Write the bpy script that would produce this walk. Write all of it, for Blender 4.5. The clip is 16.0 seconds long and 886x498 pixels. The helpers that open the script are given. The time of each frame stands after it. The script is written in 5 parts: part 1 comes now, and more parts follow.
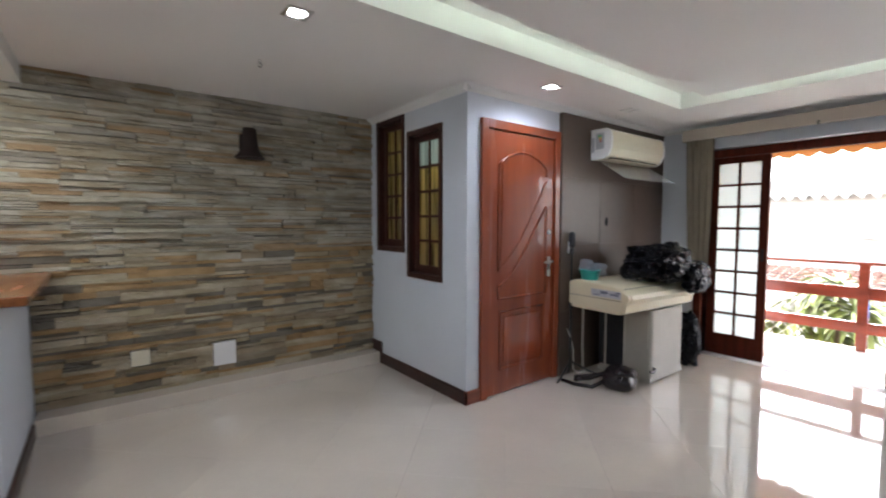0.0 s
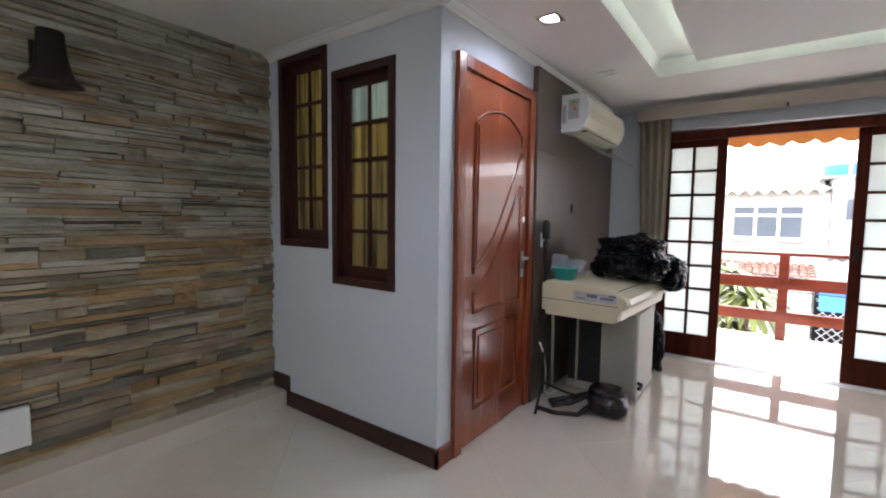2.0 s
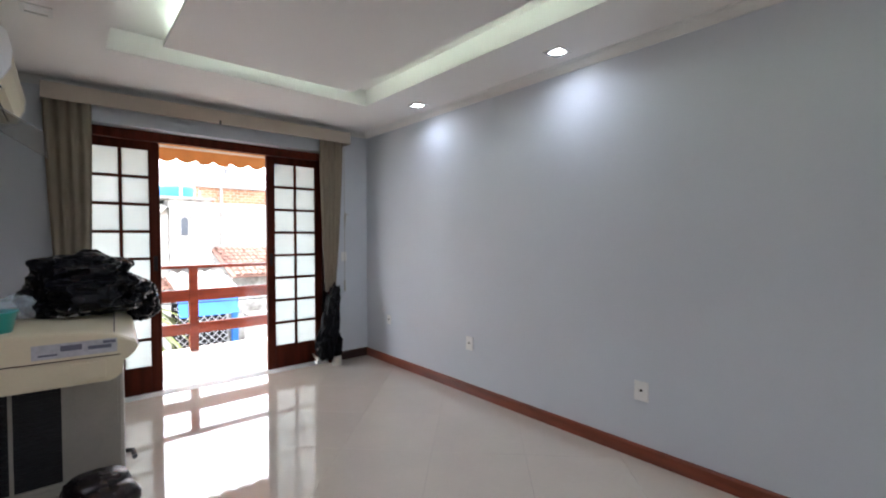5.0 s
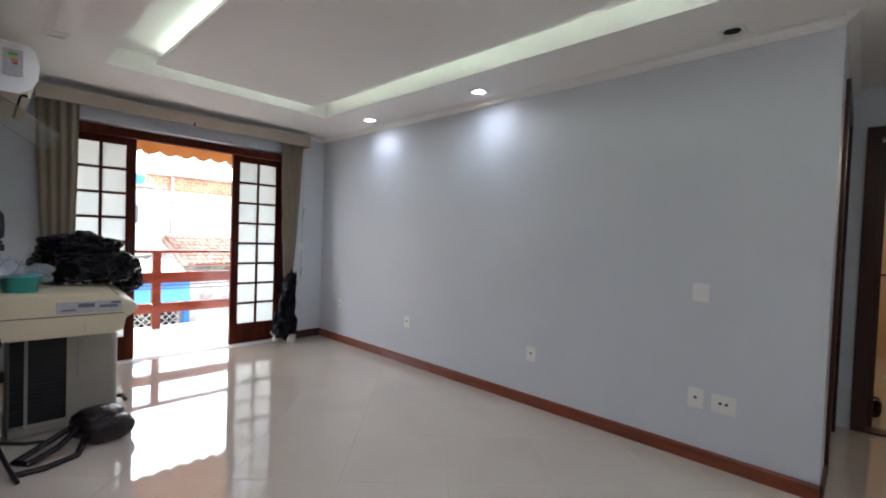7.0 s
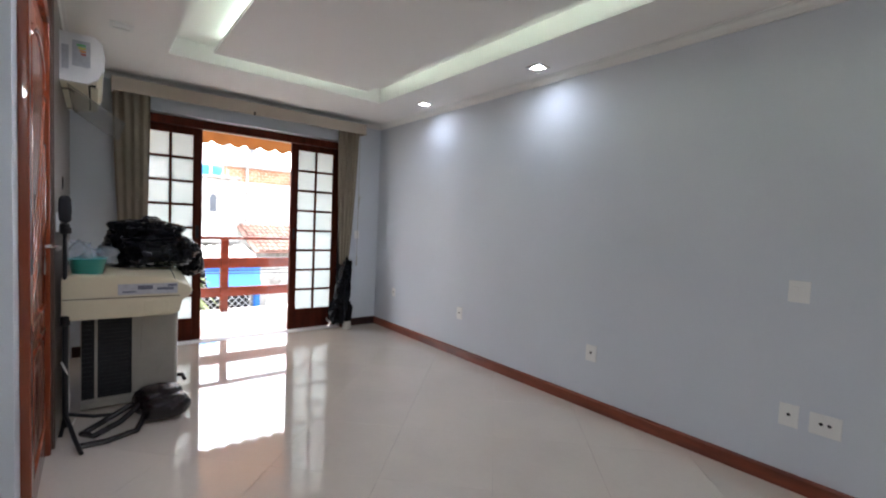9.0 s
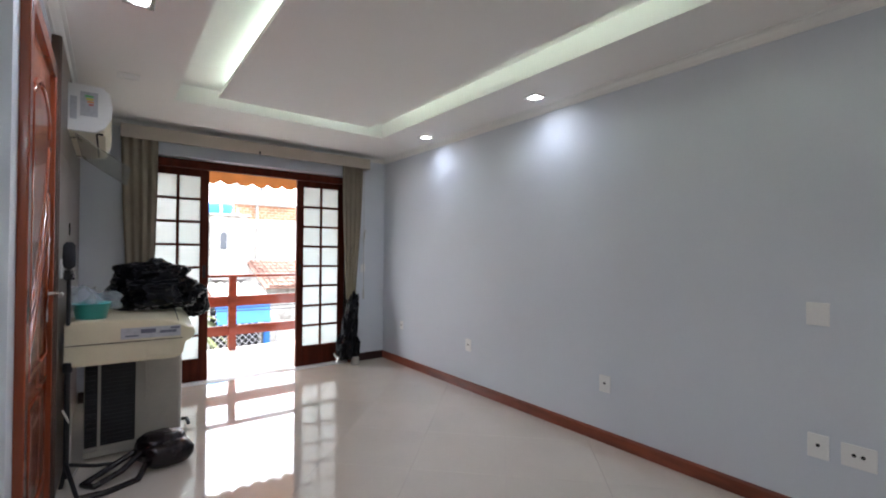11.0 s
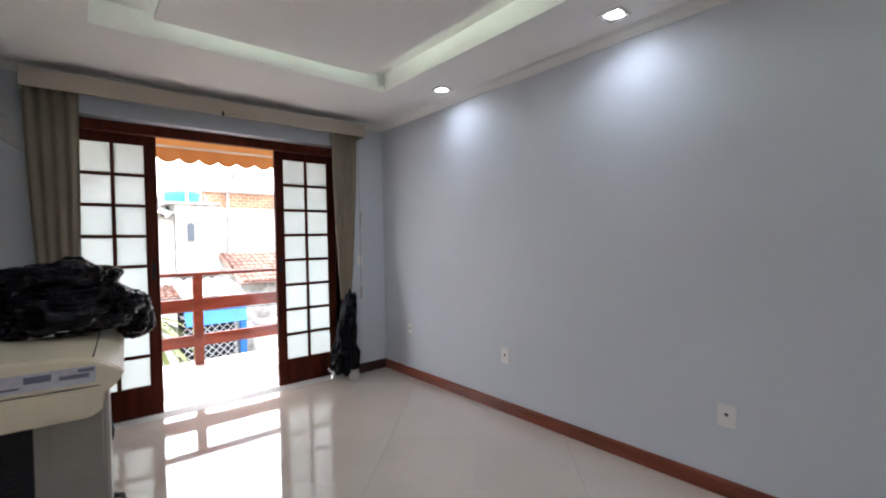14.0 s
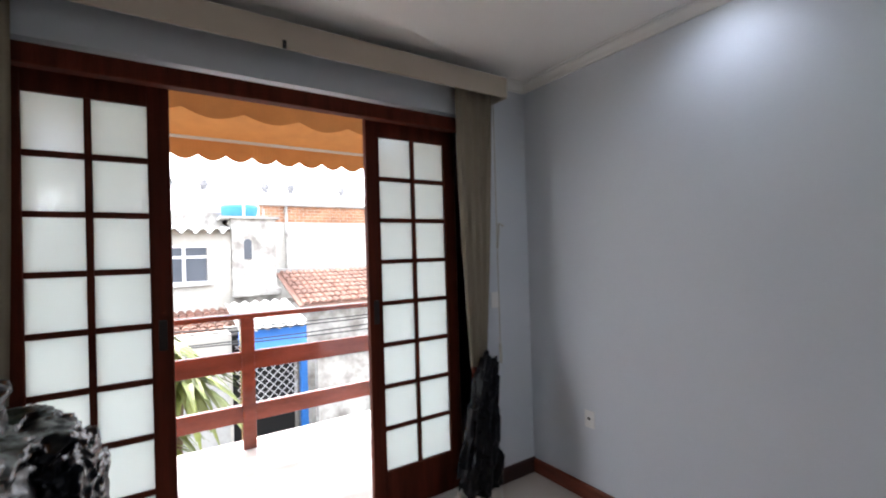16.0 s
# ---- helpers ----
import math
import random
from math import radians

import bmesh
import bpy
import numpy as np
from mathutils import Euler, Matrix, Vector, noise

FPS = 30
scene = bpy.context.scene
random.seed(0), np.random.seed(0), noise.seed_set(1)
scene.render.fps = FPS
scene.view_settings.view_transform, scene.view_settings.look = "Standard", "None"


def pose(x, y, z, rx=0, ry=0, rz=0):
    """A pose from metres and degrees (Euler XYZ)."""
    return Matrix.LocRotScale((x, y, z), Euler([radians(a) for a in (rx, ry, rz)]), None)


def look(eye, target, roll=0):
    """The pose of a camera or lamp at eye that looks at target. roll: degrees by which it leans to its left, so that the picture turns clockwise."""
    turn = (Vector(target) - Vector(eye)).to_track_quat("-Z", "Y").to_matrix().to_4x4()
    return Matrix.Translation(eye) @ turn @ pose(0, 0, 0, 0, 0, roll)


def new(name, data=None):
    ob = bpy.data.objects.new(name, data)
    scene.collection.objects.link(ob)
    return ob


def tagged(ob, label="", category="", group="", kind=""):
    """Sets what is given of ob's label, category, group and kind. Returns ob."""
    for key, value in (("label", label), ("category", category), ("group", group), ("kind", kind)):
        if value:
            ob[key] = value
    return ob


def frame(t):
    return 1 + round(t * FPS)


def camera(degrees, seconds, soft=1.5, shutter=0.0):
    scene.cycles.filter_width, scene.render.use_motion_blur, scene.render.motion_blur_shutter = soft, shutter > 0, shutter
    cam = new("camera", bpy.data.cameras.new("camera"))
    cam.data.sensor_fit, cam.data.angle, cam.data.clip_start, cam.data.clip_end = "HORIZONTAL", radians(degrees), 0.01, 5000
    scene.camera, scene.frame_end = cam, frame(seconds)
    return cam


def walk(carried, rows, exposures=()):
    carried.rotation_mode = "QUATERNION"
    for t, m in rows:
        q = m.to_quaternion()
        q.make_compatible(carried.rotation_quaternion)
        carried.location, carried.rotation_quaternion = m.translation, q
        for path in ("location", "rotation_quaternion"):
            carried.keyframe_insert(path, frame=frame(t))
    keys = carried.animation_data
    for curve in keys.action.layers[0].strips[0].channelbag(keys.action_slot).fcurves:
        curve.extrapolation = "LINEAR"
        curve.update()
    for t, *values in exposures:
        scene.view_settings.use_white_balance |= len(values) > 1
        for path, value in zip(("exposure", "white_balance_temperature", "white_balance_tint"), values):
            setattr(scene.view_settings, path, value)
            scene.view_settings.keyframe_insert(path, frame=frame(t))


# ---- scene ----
cam = camera(90.2, 16.0, soft=2.0, shutter=0.4)
PATH = [
    (0, (0.211, 0.242, 1.362), (1.427, 1.825, 1.24), 0.1),
    (0.5, (0.294, 0.506, 1.321), (1.686, 1.935, 1.188), 0.3),
    (1, (0.431, 0.849, 1.329), (1.839, 2.263, 1.189), 0.5),
    (1.5, (0.498, 1.138, 1.306), (2.025, 2.422, 1.172), 0.8),
    (2, (0.556, 1.384, 1.298), (2.167, 2.559, 1.149), 0.7),
    (2.5, (0.73, 1.671, 1.319), (2.426, 2.723, 1.192), 0.2),
    (3, (0.844, 1.853, 1.283), (2.766, 2.394, 1.186), 0.5),
    (3.5, (0.935, 2.04, 1.282), (2.908, 1.722, 1.205), -1.3),
    (4, (1.09, 2.092, 1.228), (2.966, 1.405, 1.147), -0.3),
    (4.5, (1.133, 2.165, 1.254), (2.867, 1.17, 1.194), -0.3),
    (5, (1.009, 2.287, 1.248), (2.526, 0.984, 1.198), -0.1),
    (7.5, (0.358, 2.695, 1.225), (1.732, 1.243, 1.169), 2.0),
    (8, (0.361, 2.671, 1.224), (1.729, 1.213, 1.158), 2.0),
    (8.5, (0.441, 2.604, 1.195), (1.809, 1.147, 1.116), 2.7),
    (9, (0.469, 2.499, 1.209), (2.034, 1.258, 1.103), 2.5),
    (9.5, (0.464, 2.407, 1.222), (2.055, 1.195, 1.162), 2.0),
    (12, (0.491, 2.47, 1.23), (2.078, 1.254, 1.29), -1.1),
    (12.5, (0.572, 2.387, 1.22), (2.138, 1.143, 1.241), -1.6),
    (13, (0.703, 2.382, 1.215), (2.254, 1.119, 1.2), -1.6),
    (13.5, (1.017, 2.301, 1.243), (2.564, 1.034, 1.201), -1.5),
    (14, (1.416, 2.163, 1.231), (2.952, 0.882, 1.192), -1.1),
    (14.5, (1.835, 2.063, 1.262), (3.378, 0.791, 1.309), -1.3),
    (15, (2.231, 1.986, 1.272), (3.781, 0.722, 1.313), -1.6),
    (15.5, (2.712, 1.814, 1.306), (4.341, 0.655, 1.344), -1.7),
    (16, (3.142, 1.764, 1.338), (4.809, 0.658, 1.357), -1.7),
]
EXPOSURES = [(0.0, 3.0), (0.5, 2.55), (1.0, 2.6), (1.6, 2.8), (2.5, 2.8), (4.0, 2.65), (9.0, 2.7), (13.5, 2.65), (14.5, 2.45), (16.0, 2.15)]
walk(cam, [(t, look(eye, target, roll)) for t, eye, target, roll in PATH], EXPOSURES)

# ---- world and sun: bright overcast ----
SUN_EL, SUN_AZ = 58.0, 70.0
world = bpy.data.worlds.new("overcast_sky")
scene.world = world
world.use_nodes = True
wn, wl = world.node_tree.nodes, world.node_tree.links
wn.clear()
sky = wn.new("ShaderNodeTexSky")
sky.sky_type, sky.sun_disc = "NISHITA", False
sky.sun_elevation, sky.sun_rotation = radians(SUN_EL), radians(SUN_AZ)
sky.dust_density, sky.air_density = 6.0, 1.0
veil = wn.new("ShaderNodeMixRGB")
veil.inputs["Fac"].default_value = 0.75
veil.inputs["Color2"].default_value = (11.2, 11.45, 12.5, 1)
bg, wo = wn.new("ShaderNodeBackground"), wn.new("ShaderNodeOutputWorld")
bg.inputs["Strength"].default_value = 0.15
wl.new(sky.outputs[0], veil.inputs["Color1"])
wl.new(veil.outputs[0], bg.inputs["Color"])
wl.new(bg.outputs[0], wo.inputs["Surface"])
sun = new("sun", bpy.data.lights.new("sun", "SUN"))
sun.data.energy, sun.data.angle, sun.data.color = 2.2, radians(14), (1.0, 0.96, 0.9)
sun.matrix_world = look((0, 0, 0), (-math.sin(radians(SUN_AZ)) * math.cos(radians(SUN_EL)), -math.cos(radians(SUN_AZ)) * math.cos(radians(SUN_EL)), -math.sin(radians(SUN_EL))))

SPOT_W, COVE, STAIR_W, ROOM_W, FILL_W = 1.7, 2.4, 1.1, 2.2, 1.3
CEIL = 2.345
# lit recessed spots: x, y
LIT = [(0.97, 2.36), (2.83, 2.36), (3.93, 0.05), (2.565, 0.06)]
# the two bulbs on the door side are stronger
NEAR_DOOR = 3.0
UNLIT = [(3.90, 2.368)]
EMPTY = [(0.935, 0.0)]
for sx, sy in LIT:
    lamp = new("spot_lamp", bpy.data.lights.new("spot_lamp", "SPOT"))
    lamp.data.energy, lamp.data.spot_size, lamp.data.spot_blend = SPOT_W if sy < 1 else SPOT_W * NEAR_DOOR, radians(172), 0.85
    lamp.data.color, lamp.data.shadow_soft_size = (0.74, 0.79, 1.0), 0.09
    lamp.matrix_world = look((sx, sy, CEIL - 0.015), (sx, sy, 0))
# unseen fill light, added at the rear to lift right wall and floor
lamp = new("fill_lamp", bpy.data.lights.new("fill_lamp", "POINT"))
lamp.data.energy, lamp.data.color, lamp.data.shadow_soft_size = FILL_W, (0.95, 0.95, 1.0), 0.06
lamp.location = (-1.2, 1.5, 2.2)
lamp = new("counter_lamp", bpy.data.lights.new("counter_lamp", "POINT"))
lamp.data.energy, lamp.data.color, lamp.data.shadow_soft_size = 2.2, (0.93, 0.97, 1.0), 0.05
lamp.location = (-0.95, 3.0, 2.2)
lamp = new("bar_lamp", bpy.data.lights.new("bar_lamp", "SPOT"))
lamp.data.energy, lamp.data.spot_size, lamp.data.spot_blend, lamp.data.shadow_soft_size = 2.2, radians(165), 0.8, 0.03
lamp.matrix_world = look((-0.27, 3.45, 2.215), (-0.27, 3.45, 0))
lamp = new("stair_lamp", bpy.data.lights.new("stair_lamp", "POINT"))
lamp.data.energy, lamp.data.color, lamp.data.shadow_soft_size = STAIR_W, (1.0, 0.88, 0.56), 0.08
lamp.location = (2.85, 3.25, 1.95)
lamp = new("bedroom_lamp", bpy.data.lights.new("bedroom_lamp", "POINT"))
lamp.data.energy, lamp.data.color, lamp.data.shadow_soft_size = ROOM_W, (1.0, 0.78, 0.55), 0.1
lamp.location = (-0.4, -3.4, 2.1)


# ---- materials ----
def material(name, colour, rough=0.5, metal=0.0, vary=0.12, scale=3.0, fine=60.0, bump=0.05, stretch=(1, 1, 1), second=None, pieces=0.0, coat=0.0, spec=0.5, gloss_vary=0.08):
    """A painted, wooden, mineral or metal surface with two scales of variation and fine relief."""
    m = bpy.data.materials.new(name)
    m.use_nodes = True
    n, l = m.node_tree.nodes, m.node_tree.links
    p = n["Principled BSDF"]
    p.inputs["Roughness"].default_value, p.inputs["Metallic"].default_value = rough, metal
    p.inputs["Coat Weight"].default_value, p.inputs["Specular IOR Level"].default_value = coat, spec
    geo, mp = n.new("ShaderNodeNewGeometry"), n.new("ShaderNodeMapping")
    mp.inputs["Scale"].default_value = stretch
    l.new(geo.outputs["Position"], mp.inputs["Vector"])
    big, small = n.new("ShaderNodeTexNoise"), n.new("ShaderNodeTexNoise")
    for tex, sc, det in ((big, scale, 4), (small, fine, 3)):
        tex.inputs["Scale"].default_value, tex.inputs["Detail"].default_value = sc, det
        l.new(mp.outputs[0], tex.inputs["Vector"])
    ramp = n.new("ShaderNodeValToRGB")
    other = second or tuple(c * (1 - 2.2 * vary) for c in colour)
    ramp.color_ramp.elements[0].position, ramp.color_ramp.elements[1].position = 0.32, 0.68
    ramp.color_ramp.elements[0].color, ramp.color_ramp.elements[1].color = (*other, 1), (*colour, 1)
    l.new(big.outputs["Fac"], ramp.inputs["Fac"])
    tint = n.new("ShaderNodeMixRGB")
    tint.blend_type, tint.inputs["Fac"].default_value = "MULTIPLY", 1.0
    grain = n.new("ShaderNodeMapRange")
    grain.inputs["To Min"].default_value, grain.inputs["To Max"].default_value = 1 - vary, 1 + vary
    l.new(small.outputs["Fac"], grain.inputs["Value"])
    l.new(ramp.outputs[0], tint.inputs["Color1"])
    l.new(grain.outputs[0], tint.inputs["Color2"])
    last = tint
    if pieces:
        info, add, frac = n.new("ShaderNodeObjectInfo"), n.new("ShaderNodeMath"), n.new("ShaderNodeMath")
        frac.operation = "FRACT"
        l.new(info.outputs["Random"], add.inputs[0])
        l.new(geo.outputs["Random Per Island"], add.inputs[1])
        l.new(add.outputs[0], frac.inputs[0])
        rng, mul = n.new("ShaderNodeMapRange"), n.new("ShaderNodeMixRGB")
        rng.inputs["To Min"].default_value, rng.inputs["To Max"].default_value = 1 - pieces, 1 + pieces
        mul.blend_type, mul.inputs["Fac"].default_value = "MULTIPLY", 1.0
        l.new(frac.outputs[0], rng.inputs["Value"])
        l.new(tint.outputs[0], mul.inputs["Color1"])
        l.new(rng.outputs[0], mul.inputs["Color2"])
        last = mul
    l.new(last.outputs[0], p.inputs["Base Color"])
    rr = n.new("ShaderNodeMapRange")
    rr.inputs["To Min"].default_value, rr.inputs["To Max"].default_value = max(0.01, rough - gloss_vary), min(1, rough + gloss_vary)
    l.new(big.outputs["Fac"], rr.inputs["Value"])
    l.new(rr.outputs[0], p.inputs["Roughness"])
    if bump:
        b = n.new("ShaderNodeBump")
        b.inputs["Strength"].default_value, b.inputs["Distance"].default_value = bump, 0.01
        l.new(small.outputs["Fac"], b.inputs["Height"])
        l.new(b.outputs[0], p.inputs["Normal"])
    return m


def glowing(name, colour, strength):
    m = bpy.data.materials.new(name)
    m.use_nodes = True
    p = m.node_tree.nodes["Principled BSDF"]
    p.inputs["Base Color"].default_value = (*colour, 1)
    p.inputs["Emission Color"].default_value, p.inputs["Emission Strength"].default_value = (*colour, 1), strength
    return m


def frosted(name, colour, gloss=0.12, rough=0.25, streaks=0.0):
    """Obscured glass that passes light softly, with upright streaks where asked."""
    m = bpy.data.materials.new(name)
    m.use_nodes = True
    n, l = m.node_tree.nodes, m.node_tree.links
    n.clear()
    out, mix = n.new("ShaderNodeOutputMaterial"), n.new("ShaderNodeMixShader")
    tr, gl = n.new("ShaderNodeBsdfTranslucent"), n.new("ShaderNodeBsdfGlossy")
    noise_tex, bump = n.new("ShaderNodeTexNoise"), n.new("ShaderNodeBump")
    noise_tex.inputs["Scale"].default_value = 90
    bump.inputs["Strength"].default_value, bump.inputs["Distance"].default_value = 0.15, 0.004
    geo = n.new("ShaderNodeNewGeometry")
    l.new(geo.outputs["Position"], noise_tex.inputs["Vector"])
    l.new(noise_tex.outputs["Fac"], bump.inputs["Height"])
    tr.inputs["Color"].default_value = (*colour, 1)
    if streaks:
        mp, wave, ramp = n.new("ShaderNodeMapping"), n.new("ShaderNodeTexNoise"), n.new("ShaderNodeValToRGB")
        mp.inputs["Scale"].default_value, wave.inputs["Scale"].default_value = (1, 26, 1.2), 1.0
        ramp.color_ramp.elements[0].position, ramp.color_ramp.elements[1].position = 0.36, 0.60
        ramp.color_ramp.elements[0].color, ramp.color_ramp.elements[1].color = (*[c * (1 - streaks) for c in colour], 1), (*colour, 1)
        l.new(geo.outputs["Position"], mp.inputs["Vector"])
        l.new(mp.outputs[0], wave.inputs["Vector"])
        l.new(wave.outputs["Fac"], ramp.inputs["Fac"])
        l.new(ramp.outputs[0], tr.inputs["Color"])
    gl.inputs["Color"].default_value, gl.inputs["Roughness"].default_value = (0.9, 0.95, 1, 1), rough
    l.new(bump.outputs[0], gl.inputs["Normal"])
    mix.inputs["Fac"].default_value = gloss
    l.new(tr.outputs[0], mix.inputs[1])
    l.new(gl.outputs[0], mix.inputs[2])
    l.new(mix.outputs[0], out.inputs["Surface"])
    return m


def clear(name, colour, alpha=0.25, rough=0.08):
    """Thin clear plastic or window glass."""
    m = bpy.data.materials.new(name)
    m.use_nodes = True
    n, l = m.node_tree.nodes, m.node_tree.links
    n.clear()
    out, mix = n.new("ShaderNodeOutputMaterial"), n.new("ShaderNodeMixShader")
    tr, gl = n.new("ShaderNodeBsdfTransparent"), n.new("ShaderNodeBsdfPrincipled")
    tr.inputs["Color"].default_value = (*[0.5 + c / 2 for c in colour], 1)
    gl.inputs["Base Color"].default_value, gl.inputs["Roughness"].default_value = (*colour, 1), rough
    mix.inputs["Fac"].default_value = alpha
    l.new(tr.outputs[0], mix.inputs[1])
    l.new(gl.outputs[0], mix.inputs[2])
    l.new(mix.outputs[0], out.inputs["Surface"])
    return m


PAINT = material("blue_grey_wall_paint", (0.66, 0.70, 0.755), 0.5, vary=0.025, scale=1.3, fine=130, bump=0.06)
CEILING = material("ceiling_paint", (0.90, 0.88, 0.855), 0.7, vary=0.015, scale=1.0, fine=120, bump=0.03)
WHITE = material("white_gypsum", (0.84, 0.84, 0.82), 0.5, vary=0.02, bump=0.02)
TILE = material("polished_porcelain", (0.69, 0.62, 0.53), 0.045, vary=0.03, scale=2.5, fine=35, bump=0.004, pieces=0.02, gloss_vary=0.02, spec=0.7, coat=0.6)
TILE.node_tree.nodes["Principled BSDF"].inputs["Coat IOR"].default_value = 1.7
BALCONY_TILE = material("balcony_porcelain", (0.74, 0.71, 0.66), 0.09, vary=0.03, scale=2.5, fine=35, bump=0.004, gloss_vary=0.03)
GROUT = material("grout", (0.50, 0.45, 0.38), 0.8, vary=0.1)
SCREED = material("screed", (0.45, 0.43, 0.4), 0.9, vary=0.1)
DOOR_WOOD = material("varnished_mahogany", (0.29, 0.060, 0.020), 0.25, vary=0.08, scale=1.6, fine=24, bump=0.02, stretch=(6, 6, 0.5), coat=0.35, second=(0.21, 0.040, 0.013))
DARK_WOOD = material("dark_red_wood", (0.105, 0.022, 0.011), 0.6, vary=0.18, scale=2.5, fine=26, bump=0.04, stretch=(9, 9, 0.8), spec=0.1)
WINDOW_WOOD = material("dark_window_wood", (0.055, 0.015, 0.010), 0.35, vary=0.18, scale=2.5, fine=26, bump=0.04, stretch=(9, 9, 0.8), coat=0.15)
RAIL_WOOD = material("red_varnished_rail_wood", (0.25, 0.045, 0.022), 0.22, vary=0.18, scale=2.5, fine=26, bump=0.04, stretch=(5, 1.2, 5), coat=0.5)
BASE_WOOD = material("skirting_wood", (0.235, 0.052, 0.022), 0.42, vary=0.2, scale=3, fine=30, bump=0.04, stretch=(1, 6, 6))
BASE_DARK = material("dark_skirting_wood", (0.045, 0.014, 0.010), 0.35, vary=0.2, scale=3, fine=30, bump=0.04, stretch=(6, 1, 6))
COUNTER_WOOD = material("counter_wood", (0.42, 0.15, 0.05), 0.25, vary=0.2, scale=3, fine=30, bump=0.03, stretch=(8, 1, 8), coat=0.3)
BROWN = material("brown_cladding", (0.115, 0.078, 0.056), 0.32, vary=0.14, scale=1.6, fine=20, bump=0.02, second=(0.08, 0.054, 0.039), pieces=0.04)
def stone_material(name, tones):
    """Split ledge stone: each strip takes one of several tones, clouded and pitted."""
    m = material(name, (1.0, 1.0, 1.0), 0.85, vary=0.2, scale=5.0, fine=45, bump=0.6, stretch=(1, 1, 3.0), second=(0.62, 0.57, 0.48))
    n, l = m.node_tree.nodes, m.node_tree.links
    p = n["Principled BSDF"]
    clouded = p.inputs["Base Color"].links[0].from_socket
    geo, info = n.new("ShaderNodeNewGeometry"), n.new("ShaderNodeObjectInfo")
    add, frac, ramp, mul = n.new("ShaderNodeMath"), n.new("ShaderNodeMath"), n.new("ShaderNodeValToRGB"), n.new("ShaderNodeMixRGB")
    frac.operation, mul.blend_type, mul.inputs["Fac"].default_value = "FRACT", "MULTIPLY", 1.0
    l.new(info.outputs["Random"], add.inputs[0])
    l.new(geo.outputs["Random Per Island"], add.inputs[1])
    l.new(add.outputs[0], frac.inputs[0])
    l.new(frac.outputs[0], ramp.inputs["Fac"])
    ramp.color_ramp.interpolation = "CONSTANT"
    el = ramp.color_ramp.elements
    el[0].position, el[0].color = 0.0, (*tones[0], 1)
    el[1].position, el[1].color = 1 / len(tones), (*tones[1], 1)
    for k in range(2, len(tones)):
        el.new(k / len(tones)).color = (*tones[k], 1)
    l.new(clouded, mul.inputs["Color1"])
    l.new(ramp.outputs[0], mul.inputs["Color2"])
    l.new(mul.outputs[0], p.inputs["Base Color"])
    return m


STONE = stone_material("pale_ledge_stone", [(0.50, 0.48, 0.40), (0.41, 0.39, 0.32), (0.56, 0.53, 0.44), (0.47, 0.42, 0.32), (0.36, 0.34, 0.29), (0.50, 0.45, 0.35), (0.45, 0.33, 0.20), (0.53, 0.50, 0.42)])
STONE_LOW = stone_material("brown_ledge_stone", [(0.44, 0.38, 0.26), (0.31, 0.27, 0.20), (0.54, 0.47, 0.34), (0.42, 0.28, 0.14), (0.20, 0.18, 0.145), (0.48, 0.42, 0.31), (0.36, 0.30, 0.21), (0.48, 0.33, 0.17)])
STONE_BED = material("stone_bed", (0.04, 0.034, 0.028), 0.95, vary=0.2)
FROST = frosted("frosted_glass", (0.62, 0.66, 0.645), 0.12, 0.06)
AMBER = frosted("yellow_obscured_glass", (0.66, 0.60, 0.33), gloss=0.25, rough=0.1, streaks=0.7)
PALE_GLASS = frosted("pale_obscured_glass", (0.62, 0.76, 0.86), gloss=0.35, rough=0.1, streaks=0.4)
FABRIC = material("beige_blind_fabric", (0.27, 0.23, 0.17), 0.9, vary=0.06, scale=5, fine=200, bump=0.08)
PELMET = material("pelmet_fabric", (0.52, 0.455, 0.375), 0.8, vary=0.04, scale=4, fine=200, bump=0.06)
AWNING = material("orange_canvas", (0.52, 0.235, 0.07), 0.85, vary=0.08, scale=6, fine=150, bump=0.06)
AWNING_T = AWNING.node_tree
_o, _p = AWNING_T.nodes["Material Output"], AWNING_T.nodes["Principled BSDF"]
_t, _m = AWNING_T.nodes.new("ShaderNodeBsdfTranslucent"), AWNING_T.nodes.new("ShaderNodeMixShader")
_t.inputs["Color"].default_value, _m.inputs["Fac"].default_value = (0.62, 0.28, 0.07, 1), 0.12
AWNING_T.links.new(_p.outputs[0], _m.inputs[1])
AWNING_T.links.new(_t.outputs[0], _m.inputs[2])
AWNING_T.links.new(_m.outputs[0], _o.inputs["Surface"])
CREAM = material("aged_cream_plastic", (0.74, 0.67, 0.47), 0.35, vary=0.04, scale=4, fine=80, bump=0.02)
CREAM_WHITE = material("white_plastic", (0.85, 0.85, 0.84), 0.3, vary=0.02, bump=0.01)
YELLOWED = material("yellowed_plastic", (0.78, 0.72, 0.56), 0.3, vary=0.03, bump=0.01)
STEEL = material("grey_painted_steel", (0.46, 0.44, 0.385), 0.4, vary=0.06, scale=5, bump=0.02)
COIL = material("dark_condenser_fins", (0.018, 0.02, 0.024), 0.5, vary=0.2, scale=30, fine=200, bump=0.3)
BLACK = material("black_plastic", (0.012, 0.012, 0.013), 0.4, vary=0.15, bump=0.05)
FOAM = material("dark_grey_foam", (0.03, 0.03, 0.034), 0.95, vary=0.2, fine=300, bump=0.3)
BAG = material("black_bin_liner", (0.004, 0.0045, 0.0065), 0.27, vary=0.2, scale=9, fine=30, bump=0.3, spec=0.17)
NYLON = material("black_nylon", (0.014, 0.009, 0.011), 0.26, vary=0.2, scale=8, fine=120, bump=0.25)
